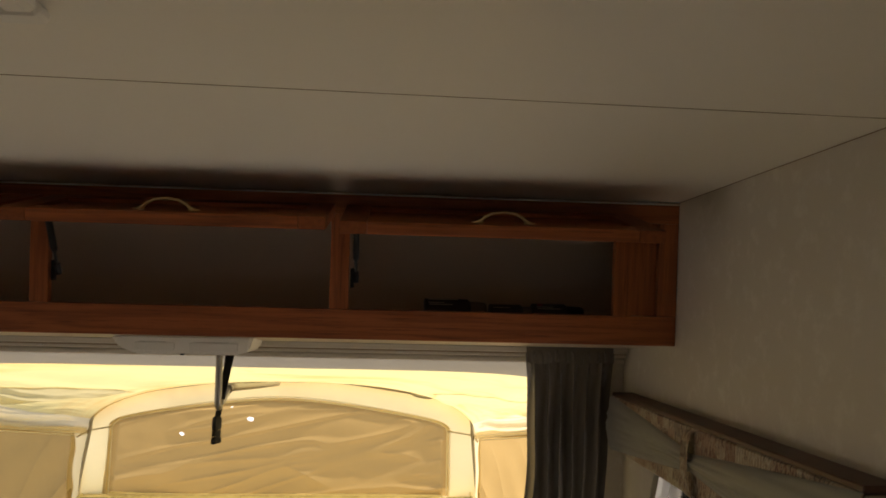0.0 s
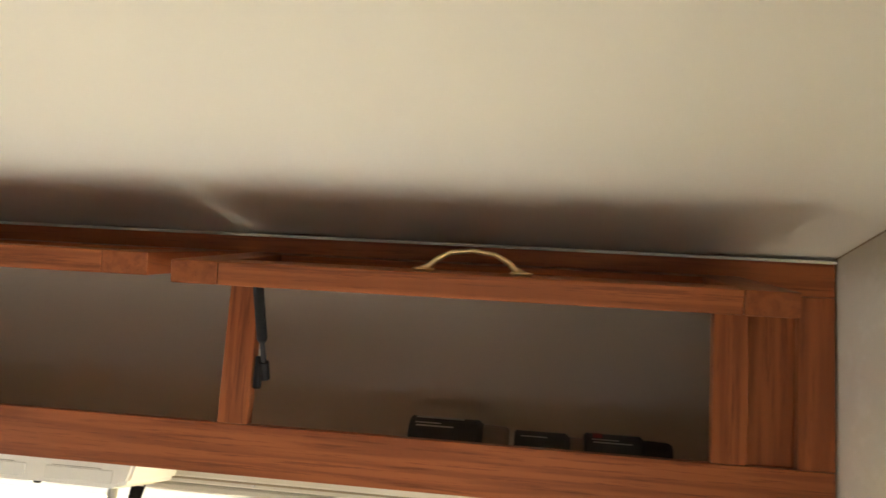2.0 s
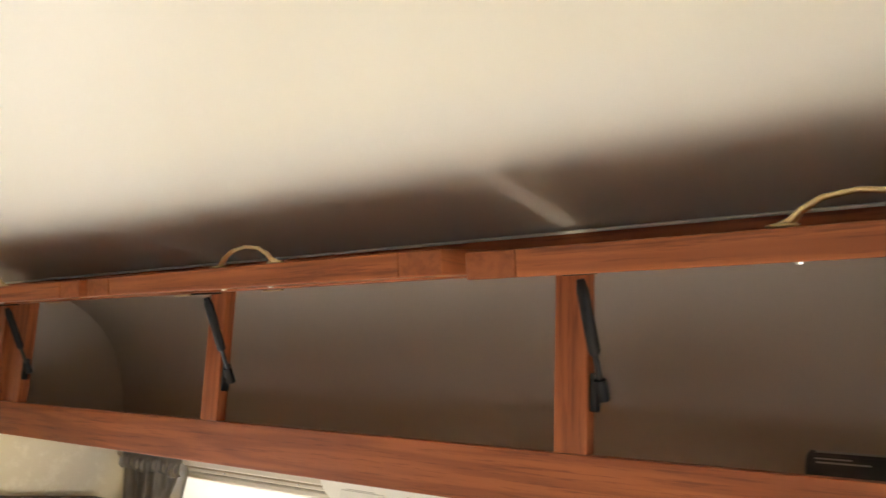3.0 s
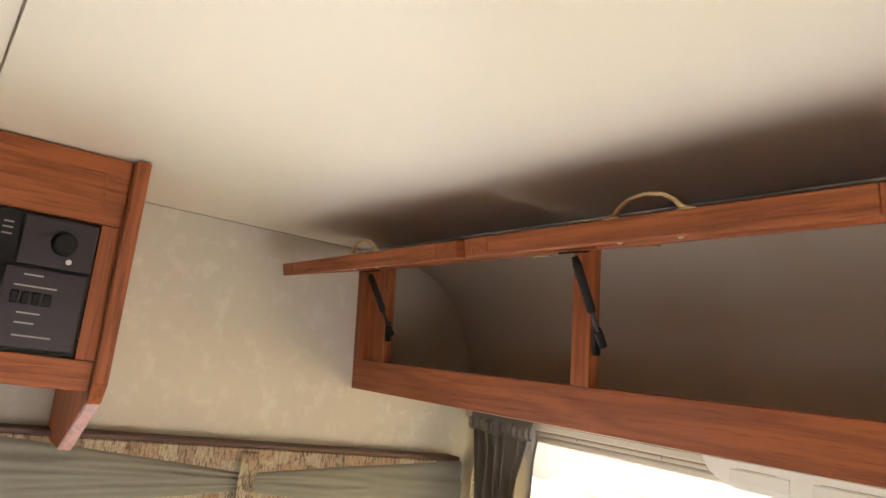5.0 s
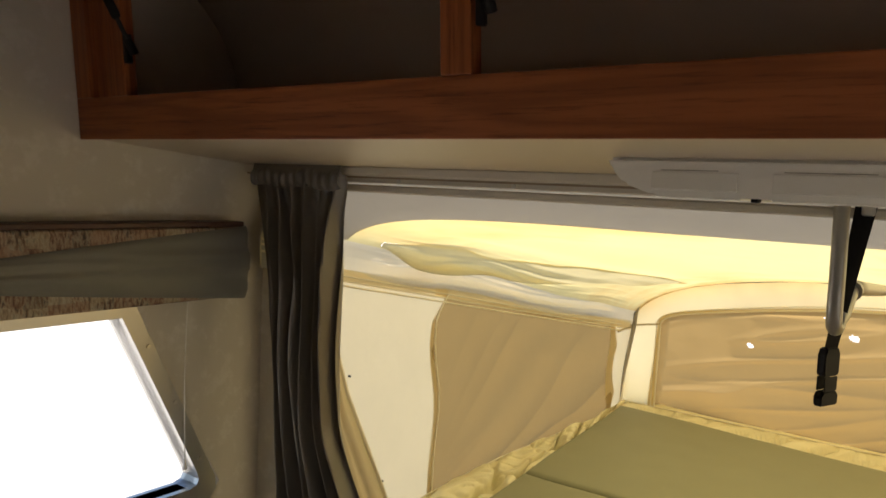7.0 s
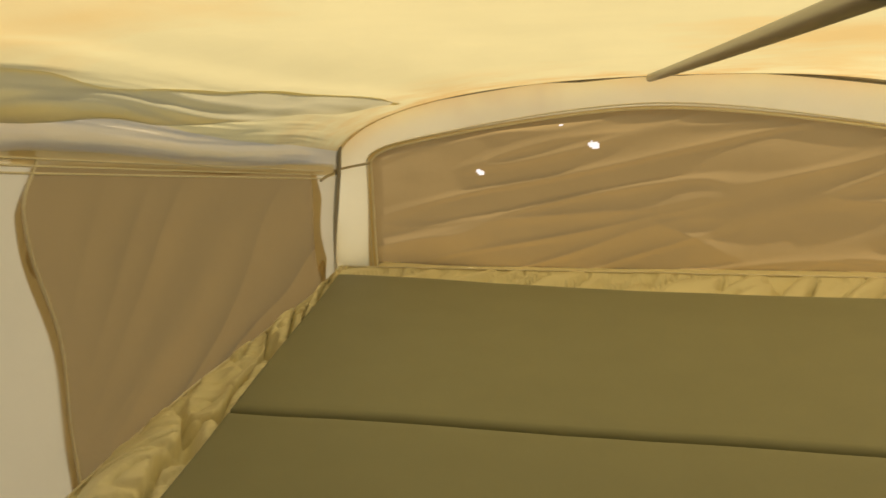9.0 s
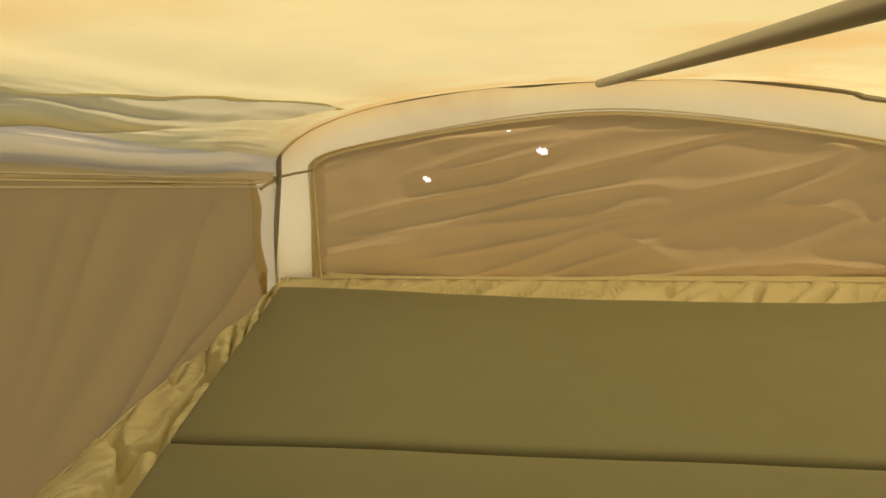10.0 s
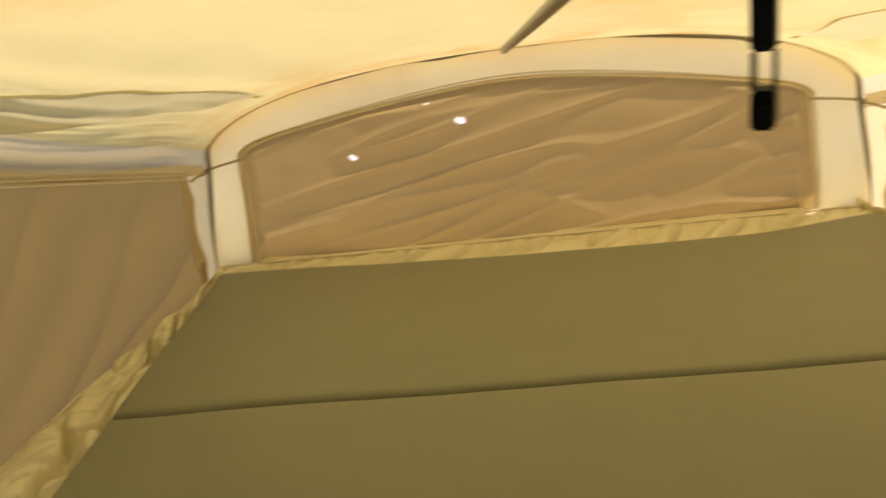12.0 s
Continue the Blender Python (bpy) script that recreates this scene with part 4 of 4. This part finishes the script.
        crease = max(0.0, 1 - abs(n1) * 7) ** 0.8 * 0.06 + max(0.0, 1 - abs(n2) * 7) * 0.014
        z += k * (0.016 + 0.03 * n1 - crease)
        x += k * 0.4 * crease
        return (sx * x, y + 0.012 * wob(y * 10, v * 2, 3) * k, z)
    part("skirt", sheet(skirt, 420, 26), SKIRT_CLOTH, tent, "ruffled gold satin skirt", smooth=True)
    part("piping", tube([(sx * (xx(y, 0.9) - 0.007), y, top_line(y) + 0.001) for y in [2.63 + i * 0.0205 for i in range(60)]], 0.0022, 6), PIPING, tent)


tent_side(-1)
tent_side(1)


def back_skirt(u, v):
    x = AX - 0.90 + 1.80 * u
    v = v * 1.6 - 0.6
    n1 = noise.noise(Vector((x * 17 + 2.6 * v, v * 0.9, 2)))
    r = 1.6 * n1 - 2.4 * max(0.0, 1 - abs(n1) * 6)
    y = 3.863 + (bed_back(x) - 0.004 - 3.863) * v
    z = 0.842 + (0.835 - 0.842) * v
    k = math.sin(math.pi * max(0.0, min(1, v * 1.05))) ** 0.6
    return (x, y, z + k * (0.019 * r + wob(x * 14, v * 3, 5, a=0.006) - 0.004))


part("skirt", sheet(back_skirt, 520, 24), SKIRT_CLOTH, tent, "ruffled gold satin skirt", smooth=True)
part("piping", tube([(AX - 0.895 + 0.0179 * i, 3.860, 0.8435 + 0.003 * wob(i * 0.11, 1, 5)) for i in range(101)], 0.0024, 6), PIPING, tent)

# arch hoop: the west leg shows in front of the wall, the crown runs in the canvas sleeve
hoop = []
for i in range(161):
    t = i / 160
    x, z = outer(t)
    up = smooth01((t - 0.25) / 0.03) * smooth01((0.75 - t) / 0.03)
    peek = 0.8 * smooth01((t - 0.43) / 0.03) * smooth01((0.54 - t) / 0.03) + 0.6 * smooth01((t - 0.635) / 0.01) * smooth01((0.67 - t) / 0.01)
    hoop.append((x + (0.016 if t < 0.5 else -0.016) * (1 - up), wall_y(z) - 0.024 + 0.014 * up, z + 0.004 * smooth01((t - 0.2) / 0.03) * smooth01((0.8 - t) / 0.03) + 0.016 * up * (1 - peek)))
part("arch_hoop", tube(hoop, 0.0078, 12), TUBE, tent, "bent galvanised arch tube", smooth=True)
for sx, t in ((-1, 0.2), (1, 0.8)):
    ix, iz = inner(t)
    hx = AX + sx * AW
    part("tie_tape", tube([(ix, wall_y(iz) - 0.006, iz + 0.004), ((ix + hx) / 2, wall_y(iz) - 0.012, iz - 0.004), (hx, wall_y(iz) - 0.025, iz - 0.014)], 0.0035, 8), EDGE_CLOTH, tent, "tan tie tape")
    part("tie_tape", tube([(hx - sx * 0.004, wall_y(iz) - 0.025, iz - 0.020), (hx - sx * 0.006, 3.82, iz - 0.018), (hx - sx * 0.004, 3.778, iz - 0.022)], 0.004, 8), EDGE_CLOTH, tent, "tan tie tape")
    for y, z in ((2.391, 1.183), (2.521, 0.905)):
        ex = side_lim(y, sx) * sx
        part("eyelet", tube([(ex + sx * 0.004, y, z), (ex - sx * 0.006, y, z)], 0.0024, 10), DARKMETAL, tent)
part("bed_board", box(-1.04, 1.04, FRONT + 0.052, 3.93, 0.70, 0.745), UNDER, tent, "plywood bunk board")


# ---- mattress in two cushions ----
def cushion(name, y0, y1, label):
    """A flat foam cushion with a tight rounded rim."""
    x0, x1, z0, z1, rim = -0.935, 0.83, 0.7465, BED_Z, 0.016
    near = [0.0, 0.0008, 0.003, 0.006, 0.0105, 0.016, 0.035]

    def spread(a, b, n):
        mid = [a + 0.035 + (b - a - 0.07) * i / n for i in range(1, n)]
        return [a + d for d in near] + mid + [b - d for d in near[::-1]]
    xs, ys = spread(x0, x1, 44), spread(y0, y1, 26)

    def drop(d):
        k = max(0.0, 1 - d / rim)
        return rim * (1 - math.sqrt(max(0.0, 1 - k * k)))
    bm = bmesh.new()
    back = [(bed_back(x) - 3.735) if y1 > 3.5 else 0.0 for x in xs]
    top = []
    for i, x in enumerate(xs):
        row = []
        for y in ys:
            dx, dy = min(x - x0, x1 - x), min(y - y0, y1 - y)
            z = z1 - max(drop(dx), drop(dy)) + wob(x * 2.5, y * 2.5, 4, a=0.004) + wob(x * 9, y * 9, 2, a=0.0012)
            row.append(bm.verts.new((x + (0.935 - bed_side(y)) * (x1 - x) / (x1 - x0), y + back[i] * (y - y0) / (y1 - y0), z)))
        top.append(row)
    for i in range(len(xs) - 1):
        for j in range(len(ys) - 1):
            bm.faces.new((top[i][j], top[i + 1][j], top[i + 1][j + 1], top[i][j + 1]))
    rim_loop = [r[0] for r in top] + top[-1][1:] + [r[-1] for r in top[-2::-1]] + top[0][-2:0:-1]
    low = [bm.verts.new((v.co.x, v.co.y, z0)) for v in rim_loop]
    n = len(rim_loop)
    for i in range(n):
        bm.faces.new((rim_loop[i], low[i], low[(i + 1) % n], rim_loop[(i + 1) % n]))
    bm.faces.new(low)
    bmesh.ops.recalc_face_normals(bm, faces=bm.faces[:])
    return solid(name, bm, MATTRESS, label, "mattress", group="bunk cushions", smooth=True)


cushion("mattress_cushion", 2.262, 2.916, "olive fabric bunk cushion on the cabin side")
cushion("mattress_cushion", 2.926, 3.735, "olive fabric bunk cushion against the tent wall")
